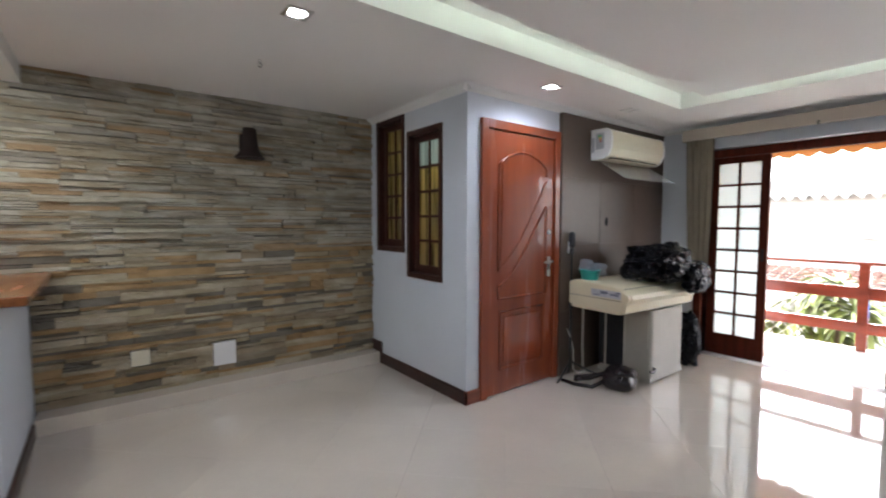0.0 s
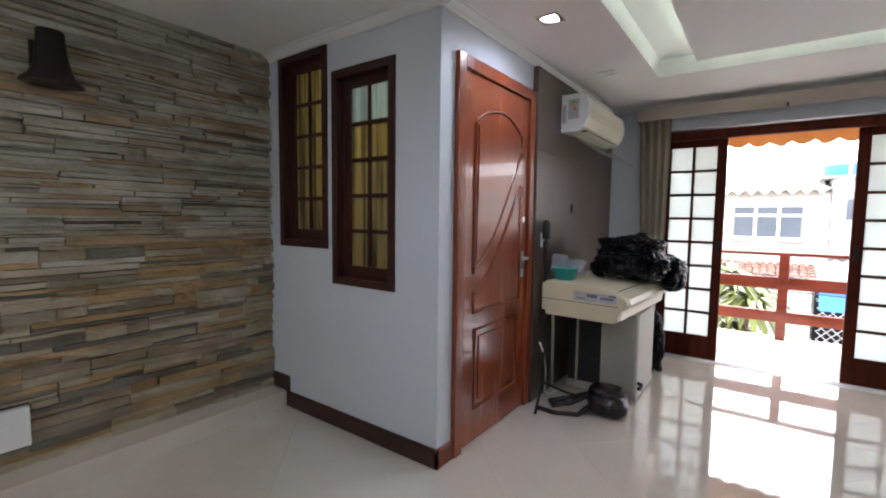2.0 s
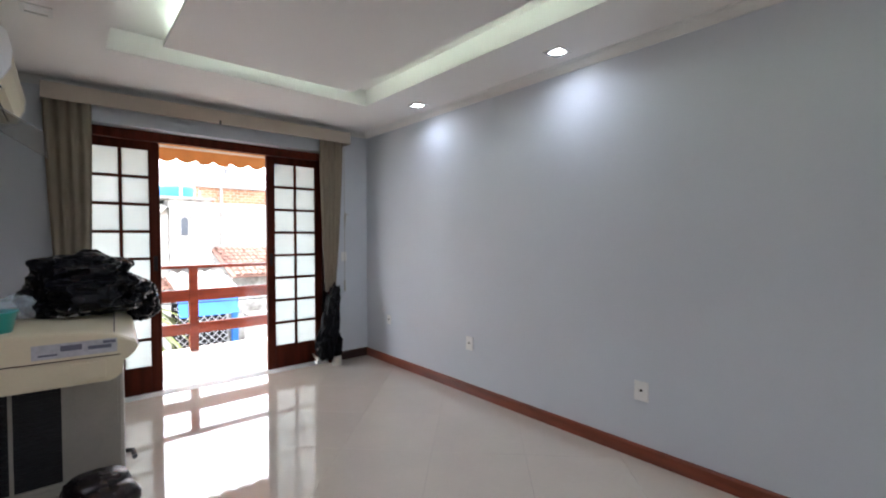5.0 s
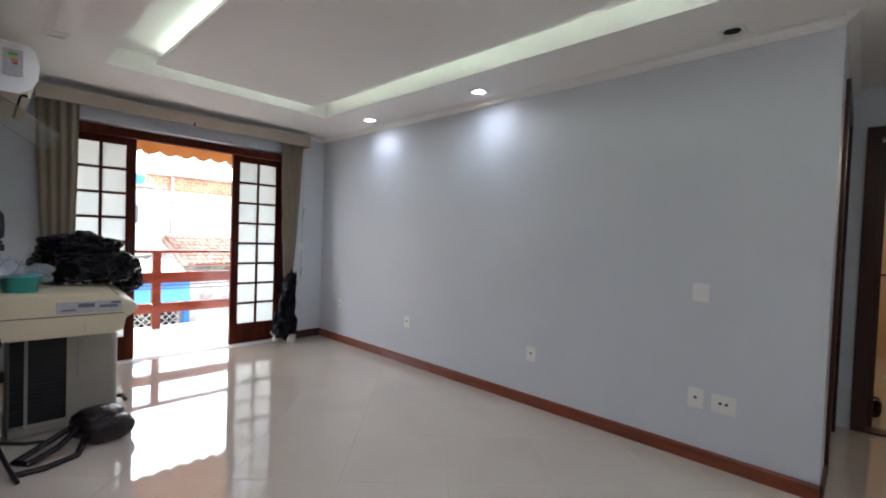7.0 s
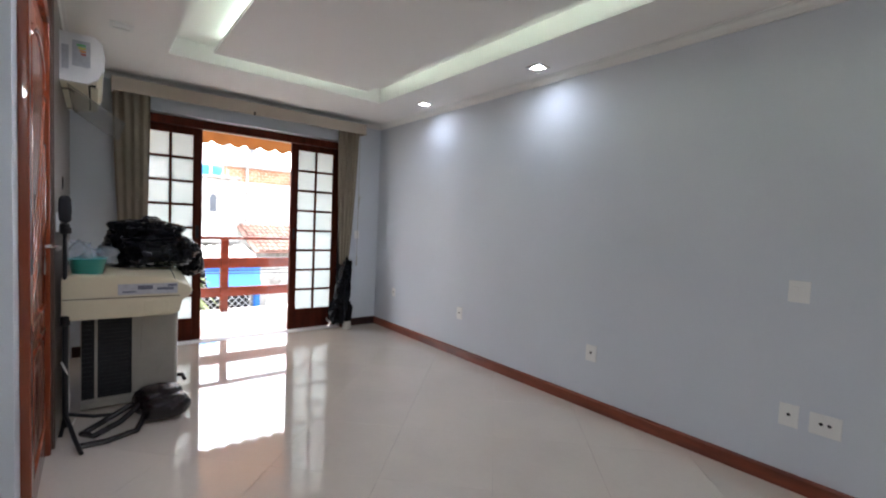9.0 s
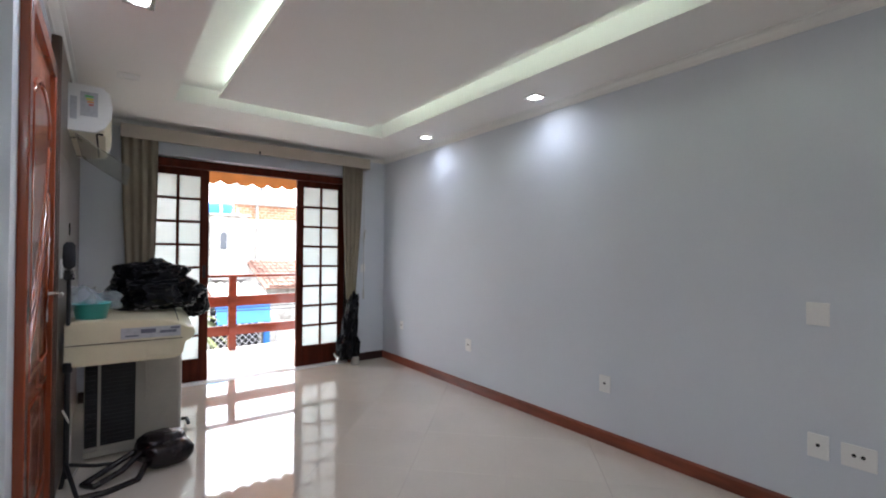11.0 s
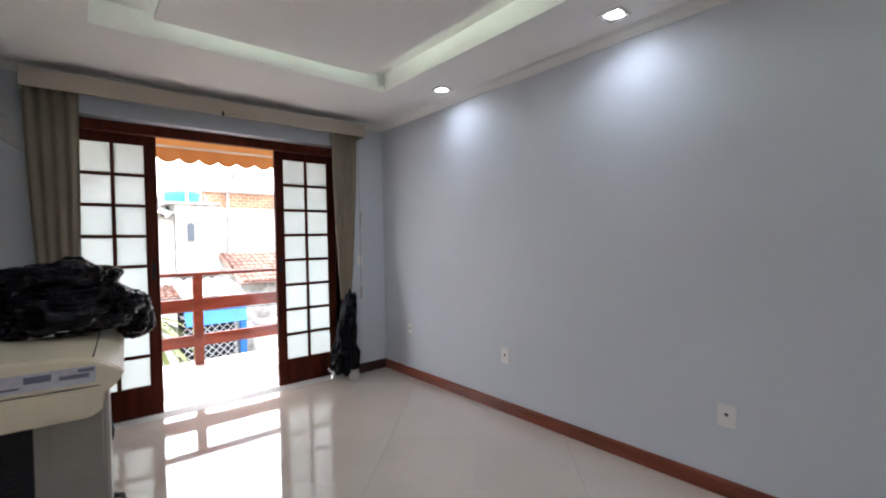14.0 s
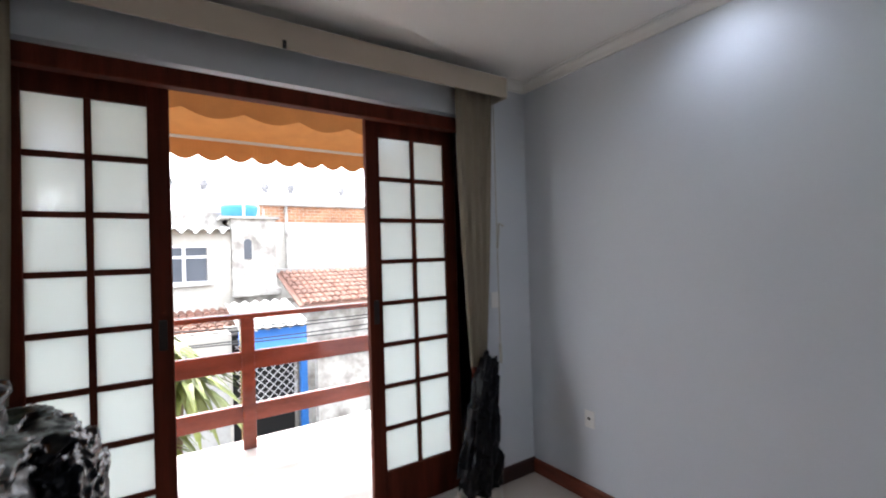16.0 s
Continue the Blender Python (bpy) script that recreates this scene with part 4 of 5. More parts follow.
tube(bm, [(3.43, 2.63, 0.42), (3.45, 2.61, 0.36), (3.49, 2.60, 0.22), (3.50, 2.61, 0.05), (3.56, 2.60, 0.008), (3.7, 2.58, 0.008)], 0.005, 6)
tagged(mesh_object("power_cable", bm, CORD, True), "pale power cable trailing down to the floor", "cable")
tall = lump((4.62, 2.15, 0.24), (0.10, 0.13, 0.26), 21, 0.18, 5, 0.0, 2.4)
tagged(mesh_object("dark_sack", tall, BAG, True), "tall black bag standing beside the condenser", "bag")

# ---- wrapped parcel by the curtain ----
parcel = thing("wrapped_umbrella", (4.99, 0.30, 0.0), "tall parcel wrapped in black plastic leaning by the curtain", "parcel")
bm = lump((0.0, 0.0, 0.42), (0.075, 0.10, 0.38), 31, 0.24, 5, 0.07, 2.6)
for v in bm.verts:
    k = (v.co.z - 0.07) / 0.7
    v.co.y = v.co.y * (1.15 - 0.55 * k) + 0.10 * (1 - k) - 0.02
part("wrap", bm, BAG, parcel, "", True)
part("lower_wrap", lump((0.0, -0.045, 0.19), (0.05, 0.05, 0.13), 33, 0.2, 4, 0.05, 2.4), BAG, parcel, "", True)
bm = bmesh.new()
lathe(bm, [(0.045, 0.0), (0.048, 0.01), (0.044, 0.075), (0.035, 0.085)], (0.0, -0.045, 0.0), 20)
part("foot", bm, STEEL, parcel, "grey foot showing under the wrap", True)
bm = bmesh.new()
tube(bm, [(-0.03, 0.16, 0.10), (-0.035, 0.20, 0.12), (-0.03, 0.215, 0.15)], 0.008, 8)
tube(bm, [(-0.03, 0.17, 0.10), (-0.035, 0.19, 0.055)], 0.008, 8)
part("buckle", bm, METAL, parcel)

# ---- balcony rail and awning ----
rail = thing("balcony_railing", (6.56, 0.0, -0.004), "red varnished wooden balcony railing on the tiled edge", "railing")
for y in (-1.6, -0.2, 1.2, 2.6):
    part("post", boxes((-0.04, 0.04, y - 0.045, y + 0.045, 0, 0.92), bevel=0.004), RAIL_WOOD, rail)
part("top_rail", boxes((-0.05, 0.05, -1.7, 3.9, 0.92, 0.955), bevel=0.006), RAIL_WOOD, rail)
part("rail", boxes((-0.022, 0.022, -1.7, 3.9, 0.555, 0.685), bevel=0.004), RAIL_WOOD, rail)
part("rail", boxes((-0.022, 0.022, -1.7, 3.9, 0.19, 0.31), bevel=0.004), RAIL_WOOD, rail)
awn = thing("awning", (6.9, 1.2, 2.25), "orange canvas awning with a scalloped valance over the balcony", "awning")
bm = bmesh.new()
prism(bm, [(-1.55, 0.62), (0.60, 0.16), (0.60, 0.168), (-1.55, 0.628)], 1, -2.2, 2.6)
part("canopy", bm, AWNING, awn)
def valance(x, z_top, drop, pitch):
    bm = bmesh.new()
    n = int(4.8 / pitch) * 8
    rows = []
    for off in (0.0, 0.004):
        tops, bots = [], []
        for i in range(n + 1):
            y = -2.2 + 4.8 * i / n
            u = (i % 8) / 8
            wave = 0.012 * math.sin(y * 9)
            tops.append(bm.verts.new((x + off, y, z_top)))
            bots.append(bm.verts.new((x + off + wave, y, z_top - drop - 0.05 * math.sin(math.pi * u))))
        for i in range(n):
            bm.faces.new((tops[i], tops[i + 1], bots[i + 1], bots[i]))
    return bm
part("valance", valance(0.60, 0.165, 0.15, 0.21), AWNING, awn)
part("inner_valance", valance(-0.55, 0.40, 0.335, 0.36), AWNING, awn)
bm = bmesh.new()
tube(bm, [(0.60, -2.2, 0.16), (0.60, 2.6, 0.16)], 0.02, 10)
part("front_bar", bm, STEEL, awn)
part("wall_bar", boxes((-1.6, -1.5, -2.2, 2.6, 0.60, 0.66)), STEEL, awn)

# ---- street and houses ----
STREET = -3.4
tagged(mesh_object("ground", boxes((6.9, 900, -600, 600, STREET - 0.3, STREET), (-600, 6.9, -600, 600, STREET - 0.3, STREET)), ASPHALT), "grey street ground below the balcony", "ground", "", "structure")
structure("lower_storey", boxes((-2.6, 6.72, -4.9, 4.5, STREET, -0.25)), PLASTER, "plain white storey under the flat", "wall")
tagged(mesh_object("pavement", boxes((11.2, 12.6, -30, 30, STREET, STREET + 0.14), bevel=0.01), CONCRETE), "grey concrete pavement across the street", "pavement", "", "structure")


def far_window(parent, x, y0, y1, z0, z1, cols, top_light=0.0):
    """A window with a white frame and dark panes on a wall that faces -x."""
    win = part("window", boxes((x - 0.06, x, y0 - 0.05, y0, z0 - 0.05, z1 + 0.05), (x - 0.06, x, y1, y1 + 0.05, z0 - 0.05, z1 + 0.05), (x - 0.06, x, y0, y1, z0 - 0.05, z0), (x - 0.06, x, y0, y1, z1, z1 + 0.05)), FAR_WHITE, parent)
    w = (y1 - y0) / cols
    for k in range(cols):
        a, b = y0 + k * w + 0.035, y0 + (k + 1) * w - 0.035
        zs = [(z0, z1)] if not top_light else [(z0, z1 - top_light - 0.03), (z1 - top_light + 0.03, z1)]
        for c, d in zs:
            part("pane", boxes((x - 0.03, x - 0.01, a, b, c, d)), PANE, win)
    for k in range(1, cols):
        part("mullion", boxes((x - 0.05, x, y0 + k * w - 0.035, y0 + k * w + 0.035, z0, z1)), FAR_WHITE, win)
    if top_light:
        part("transom", boxes((x - 0.045, x - 0.005, y0, y1, z1 - top_light - 0.03, z1 - top_light + 0.03)), FAR_WHITE, win)
    part("sill", boxes((x - 0.12, x, y0 - 0.1, y1 + 0.1, z0 - 0.1, z0 - 0.05)), FAR_WHITE, win)


def corrugated(x0, x1, y0, y1, z_low, z_high, pitch=0.18, along="x", amp=0.035):
    """A wavy roof sheet that rises from x0 to x1, with waves across y."""
    bm = bmesh.new()
    n = max(8, int((y1 - y0) / pitch * 6))
    for off in (0.0, 0.02):
        lo = [bm.verts.new((x0, y0 + (y1 - y0) * i / n, z_low - off + amp * math.sin(i * math.tau / 6))) for i in range(n + 1)]
        hi = [bm.verts.new((x1, y0 + (y1 - y0) * i / n, z_high - off + amp * math.sin(i * math.tau / 6))) for i in range(n + 1)]
        for i in range(n):
            bm.faces.new((lo[i], lo[i + 1], hi[i + 1], hi[i]))
    return bm


house = thing("house", (0, 0, 0), "white plastered house with sliding windows and a fibre-cement eave", "house")
part("wall", boxes((15, 19, 0.12, 7.5, STREET, 2.12)), PLASTER, house)
part("parapet", boxes((15.7, 19, 0.2, 7.5, 2.12, 2.55)), AGED, house)
part("roof", corrugated(14.65, 15.75, 0.12, 7.5, 2.02, 2.2, 0.28, amp=0.06), CORRUGATED, house)
far_window(house, 15, 0.62, 2.12, 0.85, 1.64, 3, 0.22)
part("air_unit", boxes((14.7, 15, 2.22, 2.62, 0.98, 1.32), bevel=0.02), FAR_WHITE, house)
for k in range(5):
    part("cable_hook", boxes((14.96, 15.0, 0.3 + k * 1.68, 0.33 + k * 1.68, 1.96, 2.0)), CONCRETE, house)

turret = thing("stair_tower", (0, 0, 0), "peeling whitewashed stair tower with a small arched window", "building")
part("wall", boxes((14.9, 18, -0.92, 0.11, STREET, 2.33)), AGED, turret)
part("coping", boxes((14.8, 18.1, -1.0, 0.34, 2.33, 2.39)), CONCRETE, turret)
part("ledge", boxes((14.7, 15.0, -0.98, 0.12, 0.42, 0.60), bevel=0.02), AGED, turret)
bm = bmesh.new()
prism(bm, [(-0.335, 1.33), (-0.155, 1.33), (-0.155, 1.74)] + [(-0.245 + 0.09 * math.cos(a), 1.74 + 0.09 * math.sin(a)) for a in [math.pi * i / 10 for i in range(1, 10)]] + [(-0.335, 1.74)], 0, 14.87, 14.905)
part("window", bm, PANE, turret, "dark arched window")
bm = bmesh.new()
tube(bm, [(14.89, -0.345, 1.31), (14.89, -0.345, 1.74)] + [(14.89, -0.245 + 0.1 * math.cos(a), 1.74 + 0.1 * math.sin(a)) for a in [math.pi - math.pi * i / 10 for i in range(11)]] + [(14.89, -0.145, 1.31)], 0.022, 6)
part("window_surround", bm, AGED, turret)

tank = thing("water_tank", (15.5, -0.17, 2.39), "blue plastic water tank on the stair tower", "water tank")
bm = bmesh.new()
lathe(bm, [(0.38, 0), (0.40, 0.02), (0.45, 0.25), (0.455, 0.28), (0.40, 0.34), (0.15, 0.37)], sides=28)
part("barrel", bm, TANK, tank, "", True)
part("strap", boxes((-0.47, -0.44, -0.06, 0.0, 0.0, 0.32)), FAR_WHITE, tank)
bm = bmesh.new()
tube(bm, [(-0.42, -0.50, 0.0), (-0.42, -0.50, 0.22)], 0.03, 8)
part("pipe", bm, CONCRETE, tank)

gable = thing("brick_building", (0, 0, 0), "tall whitewashed wall with bare orange brick along its top", "building")
part("wall", boxes((17, 22, -9, -0.95, STREET, 2.42)), PLASTER, gable)
part("band", boxes((17.02, 22, -9, -0.95, 2.42, 2.92)), GROUT, gable)
part("coping", boxes((16.9, 22, -9.1, -0.9, 2.92, 3.0)), CONCRETE, gable)
part("moss_ledge", boxes((16.7, 17, -9, -0.95, 0.88, 1.02), bevel=0.03), CONCRETE, gable)
bm = bmesh.new()
tube(bm, [(16.93, -1.70, 0.95), (16.93, -1.70, 2.9)], 0.045, 8)
part("downpipe", bm, AGED, gable)

# brick courses joined, too far off to pick apart
bm = bmesh.new()
rng = random.Random(4)
for j in range(5):
    y = -8.95 - (j % 2) * 0.12
    while y < -1.0:
        y1 = min(y + 0.23, -0.96)
        if y1 - y > 0.04 and y > -9:
            box(bm, 17.0 - rng.random() * 0.012, 17.03, y, y1 - 0.015, 2.43 + j * 0.098, 2.43 + j * 0.098 + 0.083)
        y += 0.24
tagged(part("brickwork", bm, BRICK, gable), "", "", "", "stuff")


def tile_roof(name, label, x0, x1, y0, y1, z_low, z_high, wall_z):
    """A pitched roof of half-round clay tiles that falls towards the street."""
    ob = thing(name, (0, 0, 0), label, "house")
    part("wall", boxes((x0 + 0.3, x1, y0 + 0.1, y1 - 0.1, STREET, wall_z)), AGED, ob)
    bm = bmesh.new()
    rr = random.Random(9)
    rows, pitch = 8, 0.15
    n = int((y1 - y0) / pitch)
    for i in range(n):
        yc = y0 + pitch * (i + 0.5)
        for j in range(rows):
            a, b = j / rows, (j + 1.12) / rows
            pa = Vector((x0 + (x1 - x0) * a, 0, z_low + (z_high - z_low) * a + 0.03))
            pb = Vector((x0 + (x1 - x0) * b, 0, z_low + (z_high - z_low) * b))
            jit = (rr.random() - 0.5) * 0.03
            ra, rb = [], []
            for k in range(6):
                t = math.pi * k / 5
                ra.append(bm.verts.new((pa.x, yc + jit + 0.070 * math.cos(t), pa.z + 0.050 * math.sin(t))))
                rb.append(bm.verts.new((pb.x, yc + jit + 0.058 * math.cos(t), pb.z + 0.042 * math.sin(t))))
            for k in range(5):
                bm.faces.new((ra[k], ra[k + 1], rb[k + 1], rb[k]))
            bm.faces.new(ra[::-1])
    tagged(part("roof_tiles", bm, ROOF_TILE, ob), "", "", "", "stuff")
    bm = bmesh.new()
    prism(bm, [(x0, z_low - 0.04), (x1, z_high - 0.04), (x1, z_high - 0.005), (x0, z_low - 0.005)], 1, y0, y1)
    part("roof", bm, ROOF_TILE, ob)
    return ob


tile_roof("low_house", "low house with a weathered red clay tile roof", 13.2, 15.4, -4.4, -1.0, 0.26, 0.95, 0.26)
tile_roof("tiled_annex", "small annex with an old red tile roof", 12.6, 14.2, 0.25, 4.5, -0.12, 0.22, -0.14)

shop = thing("shop", (0, 0, 0), "street shop with a blue awning and a diamond grille", "shop")
part("wall", boxes((12.6, 13.2, -0.75, 0.55, STREET, 0.0)), AGED, shop)
part("roof", corrugated(11.6, 13.3, -0.75, 0.5, 0.08, 0.42, 0.2, amp=0.03), CORRUGATED, shop)
bm = bmesh.new()
prism(bm, [(11.75, 0.04), (11.75, -0.10), (11.55, -0.42), (11.56, -0.43), (11.78, -0.10), (11.78, 0.04)], 1, -0.7, 0.48)
part("awning", bm, TARP, shop, "blue awning")
part("column", boxes((12.0, 12.15, -0.80, -0.68, STREET, 0.0)), TARP, shop)
part("opening", boxes((12.56, 12.61, -0.68, 0.48, STREET + 0.2, -0.15)), HOLE, shop)
bm = bmesh.new()
for k in range(-14, 12):
    for d in (1, -1):
        y0, z0 = -0.68 + k * 0.16, -1.6
        pts = []
        for s in range(0, 25):
            y, z = (y0 if d == 1 else y0 + 1.45) + d * s * 0.06, z0 + s * 0.06
            if -0.68 <= y <= 0.48:
                pts.append((12.2, y, z))
        if len(pts) > 1:
            tube(bm, [pts[0], pts[-1]], 0.008, 4)
tagged(part("grille", bm, FAR_WHITE, shop, "white diamond grille"), "", "", "", "stuff")
yard = thing("yard_wall", (0, 0, 0), "rough plastered yard wall with a coping by the pavement", "wall")
part("wall", boxes((11.5, 11.7, -9, -0.85, STREET, -0.55)), AGED, yard)
part("coping", boxes((11.42, 11.78, -9, -0.85, -0.55, -0.47), bevel=0.01), CONCRETE, yard)
gate = thing("garage_front", (0, 0, 0), "whitewashed garage front with a grey gate", "garage")
part("wall", boxes((12.0, 12.6, 0.56, 6, STREET, -0.02)), PLASTER, gate)
part("gate_panel", boxes((11.96, 12.0, 0.62, 1.5, STREET + 0.14, -0.9)), CORRUGATED, gate)

car = thing("car", (10.3, -0.6, STREET), "silver parked hatchback on the street", "car", "", 90)
bm = bmesh.new()
prism(bm, [(-1.9, 0.3), (-1.95, 0.6), (-1.8, 0.85), (-1.0, 0.95), (-0.5, 1.4), (0.7, 1.45), (1.5, 1.0), (1.85, 0.9), (1.9, 0.35)], 1, -0.8, 0.8)
bmesh.ops.bevel(bm, geom=list(bm.edges), offset=0.06, segments=2, affect="EDGES")
part("body", bm, CAR, car)
part("side_windows", boxes((-0.75, 1.15, -0.815, 0.815, 0.98, 1.28), bevel=0.03), PANE, car)
for wx in (-1.2, 1.2):
    for wy in (-0.72, 0.72):
        bm = bmesh.new()
        lathe(bm, [(0.2, -0.09), (0.31, -0.09), (0.31, 0.09), (0.2, 0.09)], sides=18)
        bmesh.ops.rotate(bm, verts=bm.verts, cent=(0, 0, 0), matrix=Matrix.Rotation(radians(90), 3, "X"))
        bmesh.ops.translate(bm, verts=bm.verts, vec=(wx, wy, 0.31))
        part("wheel", bm, BLACK, car)

# overhead cables
for k, (z0, z1, y0, y1, x) in enumerate(((0.62, 0.50, 7, -8, 11.0), (0.54, 0.46, 7, -8, 11.0), (0.30, 0.42, 7, -8, 11.0), (0.36, 0.16, 7, -8, 11.2))):
    bm = bmesh.new()
    tube(bm, [(x, y0 + (y1 - y0) * i / 16, z0 + (z1 - z0) * i / 16 - 0.35 * math.sin(math.pi * i / 16)) for i in range(17)], 0.011, 5)
    tagged(mesh_object("overhead_cable", bm, BLACK), "black overhead cable sagging along the street", "cable", "street cables")

# far white hall with roof vents
hall = thing("warehouse", (0, 0, 0), "large white warehouse roof behind the houses", "warehouse")
bm = bmesh.new()
prism(bm, [(24, 3.4), (31, 5.3), (38, 3.4), (38, STREET), (24, STREET)], 1, -30, 20)
part("roof", bm, FAR_WHITE, hall)
for y in (0.9, -0.8, -4.05, -5.55, -8.8):
    bm = bmesh.new()
    lathe(bm, [(0.16, 0.0), (0.16, 0.2), (0.26, 0.25), (0.26, 0.38), (0.20, 0.42), (0.20, 0.5), (0.08, 0.6)], (31, y, 5.27), 12)
    tube(bm, [(31, y, 5.77), (31, y + 0.25, 5.87), (31, y + 0.3, 6.05)], 0.04, 6)
    part("roof_vent", bm, VENT, hall)


# ---- leafy plant by the balcony ----
palm = thing("palm", (8.5, 1.75, STREET), "dense green strap-leaved palm rising beside the balcony", "palm")
rr = random.Random(11)
for k, (dx, dy, top) in enumerate(((0.0, 0.0, 3.85), (0.12, 0.34, 3.6), (-0.08, -0.22, 3.5), (0.18, 0.1, 3.1), (-0.1, 0.6, 3.25), (0.0, 0.2, 2.8))):
    bm = bmesh.new()
    tube(bm, [(dx * 0.3, dy * 0.3, 0), (dx * 0.6, dy * 0.7, top * 0.5), (dx, dy, top)], 0.05, 8, r1=0.03)
    part("trunk", bm, BARK, palm)
    for j in range(46):
        az, lift, size = rr.random() * math.tau, -0.35 + 1.35 * rr.random(), 0.45 + rr.random() * 0.35
        out, side_dir = Vector((math.cos(az), math.sin(az), 0)), Vector((-math.sin(az), math.cos(az), 0))
        bm = bmesh.new()
        rows = []
        for i in range(8):
            q = i / 7
            c = Vector((dx, dy, top)) + out * size * q * math.cos(lift * (1 - 0.4 * q)) + Vector((0, 0, size * (math.sin(lift) * q - 0.75 * q * q)))
            w = 0.046 * math.sin(math.pi * min(0.97, 0.12 + 0.86 * q)) + 0.002
            rows.append([bm.verts.new(c + side_dir * w), bm.verts.new(c - Vector((0, 0, w * 0.35))), bm.verts.new(c - side_dir * w)])
        for ra, rb in zip(rows, rows[1:]):
            for i in (0, 1):
                bm.faces.new((ra[i], ra[i + 1], rb[i + 1], rb[i]))
        part("leaf", bm, LEAF, palm)
net = thing("safety_net", (6.62, 2.45, 0.0), "pale diamond safety net stretched behind the railing", "safety net")
bm = bmesh.new()
for k in range(-9, 10):
    for d in (1, -1):
        y0 = k * 0.12
        pts = [(0, y0 + d * s * 0.03, s * 0.03) for s in range(0, 31) if -0.75 <= y0 + d * s * 0.03 <= 0.75]
        if len(pts) > 1:
            tube(bm, [pts[0], pts[-1]], 0.0022, 4)
tagged(part("mesh", bm, CORD, net), "", "", "", "stuff")

# ---- stones of the wall ----
rng = random.Random(2)


def stone_mesh(mat):
    """A thin split strip with an uneven face and ragged long edges."""
    bm = bmesh.new()
    box(bm, -0.5, 0.5, -0.5, 0.5, -0.5, 0.5)
    bmesh.ops.subdivide_edges(bm, edges=[e for e in bm.edges if abs(e.verts[0].co.x - e.verts[1].co.x) > 0.5], cuts=3)
    for v in bm.verts:
        v.co.z += (rng.random() - 0.5) * 0.17
        v.co.y += (rng.random() - 0.5) * 0.30 if v.co.y < 0 else 0
        v.co.x += (rng.random() - 0.5) * 0.02
    me = bpy.data.meshes.new("stone")
    bm.to_mesh(me)
    bm.free()
    me.materials.append(mat)
    return me


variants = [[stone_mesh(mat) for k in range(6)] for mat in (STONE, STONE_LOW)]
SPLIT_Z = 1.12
# short blocks, each with its own courses, so that no joint runs right through
placed = []
x_end = BOX_X - 0.002
z = 0.106
while z < CEIL - 0.006:
    band = min(rng.choice((0.055, 0.075, 0.10)), CEIL - 0.001 - z)
    x = -0.75 - rng.random() * 0.4
    while x < x_end:
        width = 0.25 + rng.random() * 0.5
        if x_end - x - width < 0.14:
            width = x_end - x
        # courses of this block
        zz = z
        while zz < z + band - 1e-5:
            hh = rng.choice((0.013, 0.016, 0.018, 0.021, 0.025, 0.032) if z > SPLIT_Z else (0.019, 0.024, 0.028, 0.034, 0.044, 0.055))
            if z + band - zz - hh < 0.013:
                hh = z + band - zz
            cuts = [0.0, width] if rng.random() < 0.35 else [0.0, width * (0.25 + 0.5 * rng.random()), width]
            for a, b in zip(cuts, cuts[1:]):
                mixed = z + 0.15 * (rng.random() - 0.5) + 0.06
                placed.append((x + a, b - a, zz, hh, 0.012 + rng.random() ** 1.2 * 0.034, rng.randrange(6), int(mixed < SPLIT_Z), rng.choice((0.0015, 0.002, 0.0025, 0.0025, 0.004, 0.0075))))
            zz += hh
        x += width
    z += band
# leave room round the two cover plates
for x0, x1, z0, z1 in ((0.332, 0.452, 0.305, 0.425), (0.870, 1.040, 0.205, 0.395)):
    kept = []
    for p in placed:
        if p[0] + p[1] <= x0 or p[0] >= x1 or p[2] + p[3] <= z0 + 0.008 or p[2] >= z1 - 0.008:
            kept.append(p)
            continue
        if x0 - p[0] > 0.02:
            kept.append((p[0], x0 - p[0], *p[2:]))
        if p[0] + p[1] - x1 > 0.02:
            kept.append((x1, p[0] + p[1] - x1, *p[2:]))
    placed = kept
near = [p for p in placed if p[0] > 0.1 and p[2] < 1.62][:300]
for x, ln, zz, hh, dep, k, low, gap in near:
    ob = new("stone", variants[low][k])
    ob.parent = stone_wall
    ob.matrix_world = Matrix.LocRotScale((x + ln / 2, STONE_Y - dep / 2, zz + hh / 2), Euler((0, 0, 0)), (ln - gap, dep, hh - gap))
chosen = set(near)
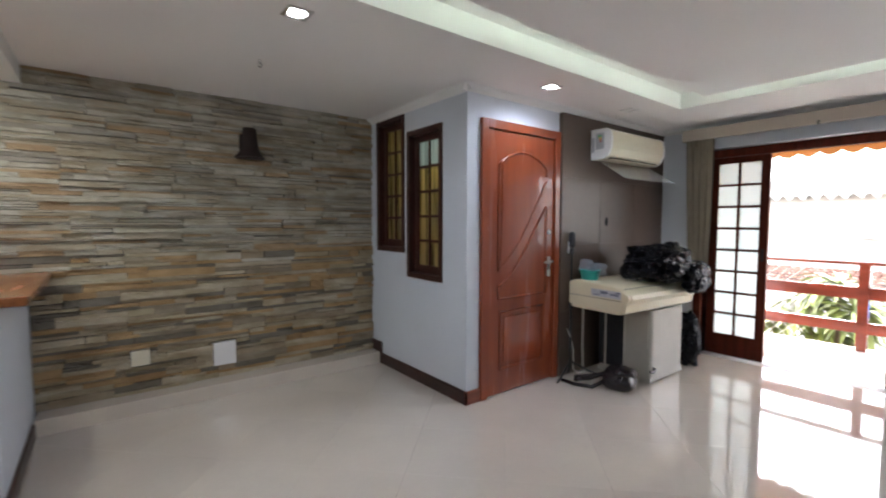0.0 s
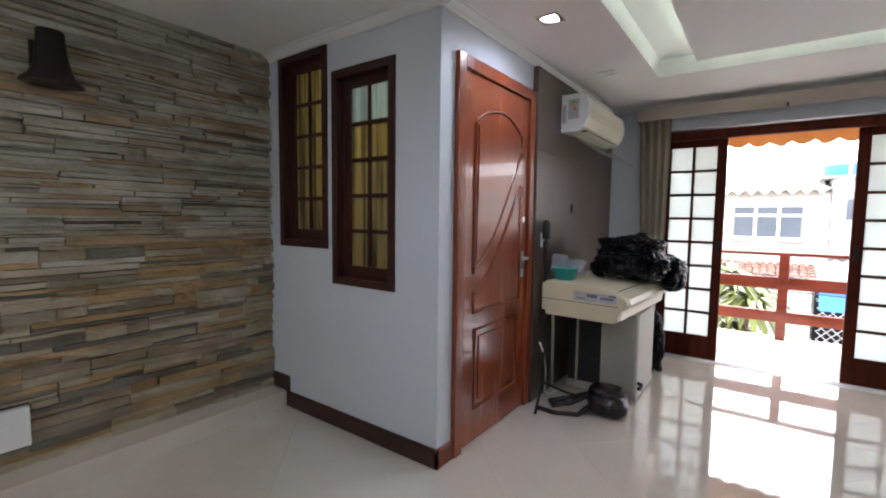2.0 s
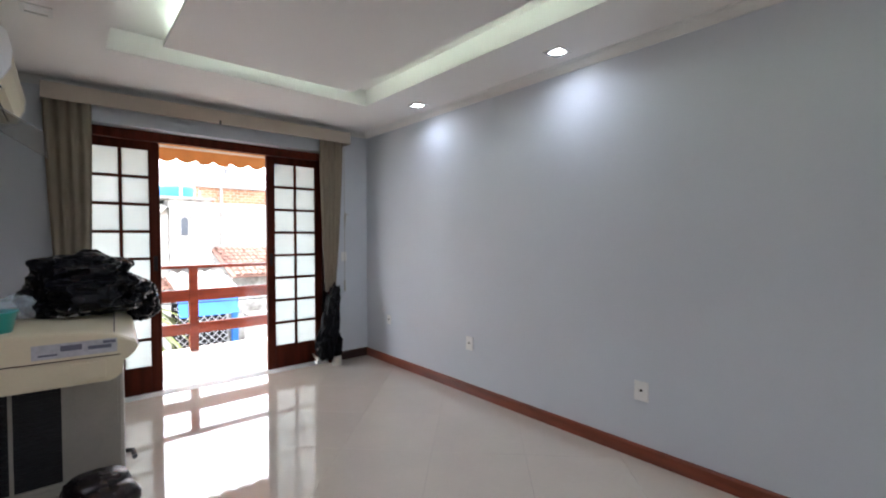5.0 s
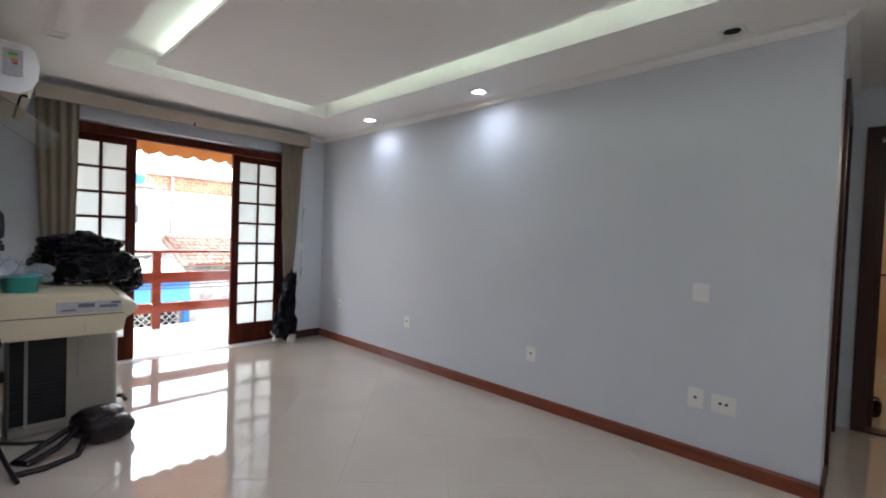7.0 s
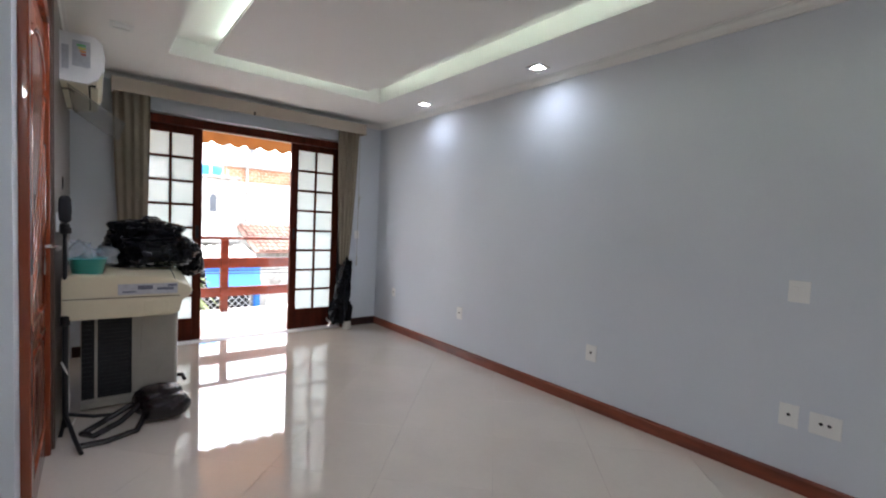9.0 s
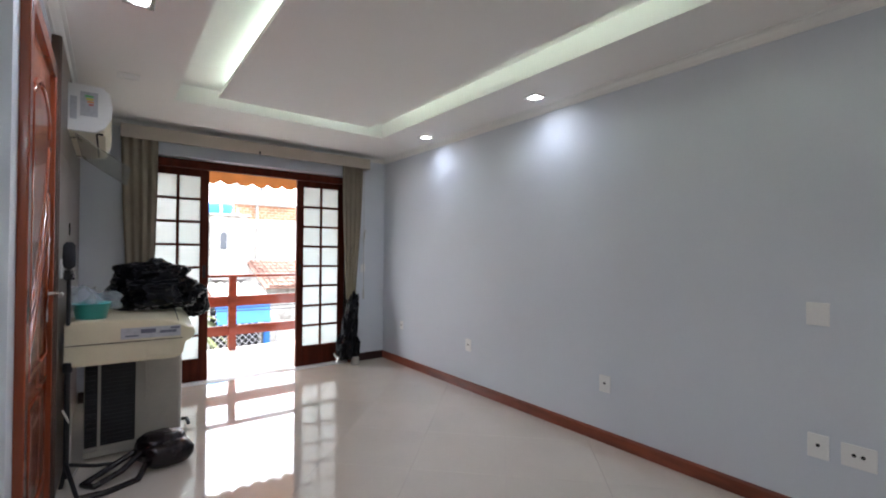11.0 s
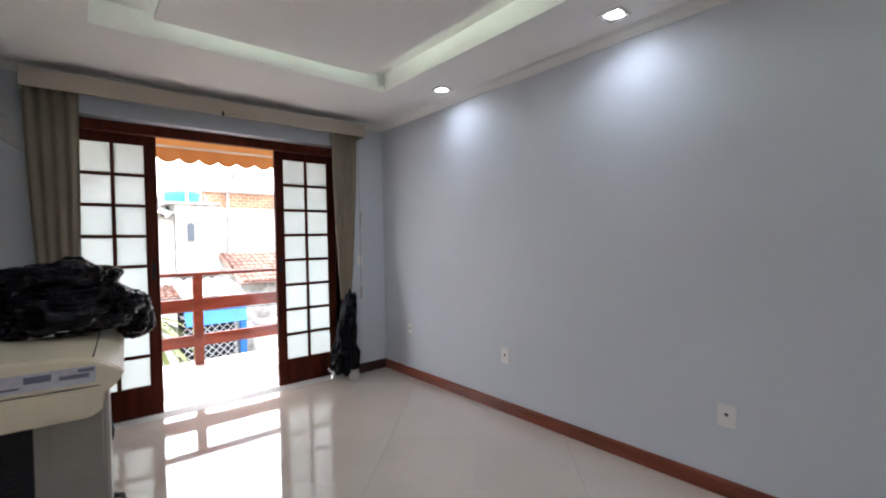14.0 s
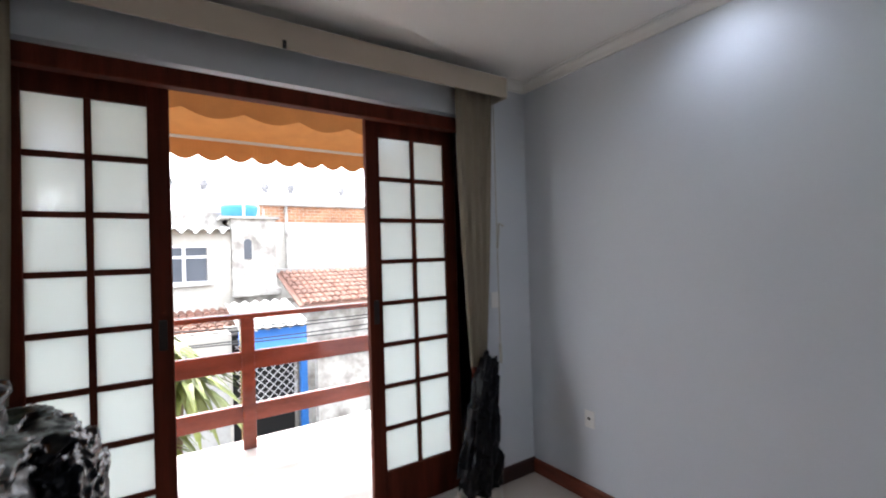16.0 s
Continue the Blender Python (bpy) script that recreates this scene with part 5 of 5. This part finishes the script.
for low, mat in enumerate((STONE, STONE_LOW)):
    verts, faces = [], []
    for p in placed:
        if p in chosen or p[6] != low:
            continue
        x, ln, zz, hh, dep, k, _low, gap = p
        base = len(verts)
        for v in variants[low][k].vertices:
            verts.append((x + ln / 2 + v.co.x * (ln - gap), STONE_Y - dep / 2 + v.co.y * dep, zz + hh / 2 + v.co.z * (hh - gap)))
        faces += [[base + i for i in f.vertices] for f in variants[low][k].polygons]
    me = bpy.data.meshes.new("stone_rest")
    me.from_pydata(verts, [], faces)
    me.materials.append(mat)
    ob = new("stonework", me)
    ob.parent = stone_wall
    tagged(ob, "", "", "", "stuff")


# ---- diagonal floor tiles ----
def clip(poly, axis, limit, keep_less):
    out = []
    for i, p in enumerate(poly):
        q = poly[(i + 1) % len(poly)]
        a, b = ((p[axis] <= limit), (q[axis] <= limit)) if keep_less else ((p[axis] >= limit), (q[axis] >= limit))
        if a:
            out.append(p)
        if a != b:
            s = (limit - p[axis]) / (q[axis] - p[axis])
            out.append((p[0] + s * (q[0] - p[0]), p[1] + s * (q[1] - p[1])))
    return out


floor_ob = bpy.data.objects["floor"]
DIAG, GAP = 0.764, 0.0009
whole = None
for i in range(-8, 12):
    for j in range(-10, 12):
        # tile centre from its two diagonal line numbers
        s, d = 2.9 + (i + 0.5) * DIAG, 0.02 + (j + 0.5) * DIAG
        cx, cy, r = (s + d) / 2, (s - d) / 2, DIAG / 2 - GAP
        poly = [(cx - r, cy), (cx, cy - r), (cx + r, cy), (cx, cy + r)]
        full = len(poly)
        cut = poly
        for axis, limit, less in ((0, -2.2, False), (0, FRONT - 0.001, True), (1, RIGHT - 0.008, False), (1, STONE_Y - 0.001, True)):
            cut = clip(cut, axis, limit, less) if len(cut) > 2 else cut
        if len(cut) < 3:
            continue
        bm = bmesh.new()
        prism(bm, [(x - cx, y - cy) for x, y in cut], 2, -0.0085, 0.0)
        if cut == poly and whole is not None:
            bm.free()
            ob = new("tile", whole)
        else:
            me = bpy.data.meshes.new("tile")
            bm.to_mesh(me)
            bm.free()
            me.materials.append(TILE)
            if cut == poly:
                whole = me
            ob = new("tile", me)
        ob.parent = floor_ob
        ob.location = (cx, cy, 0)
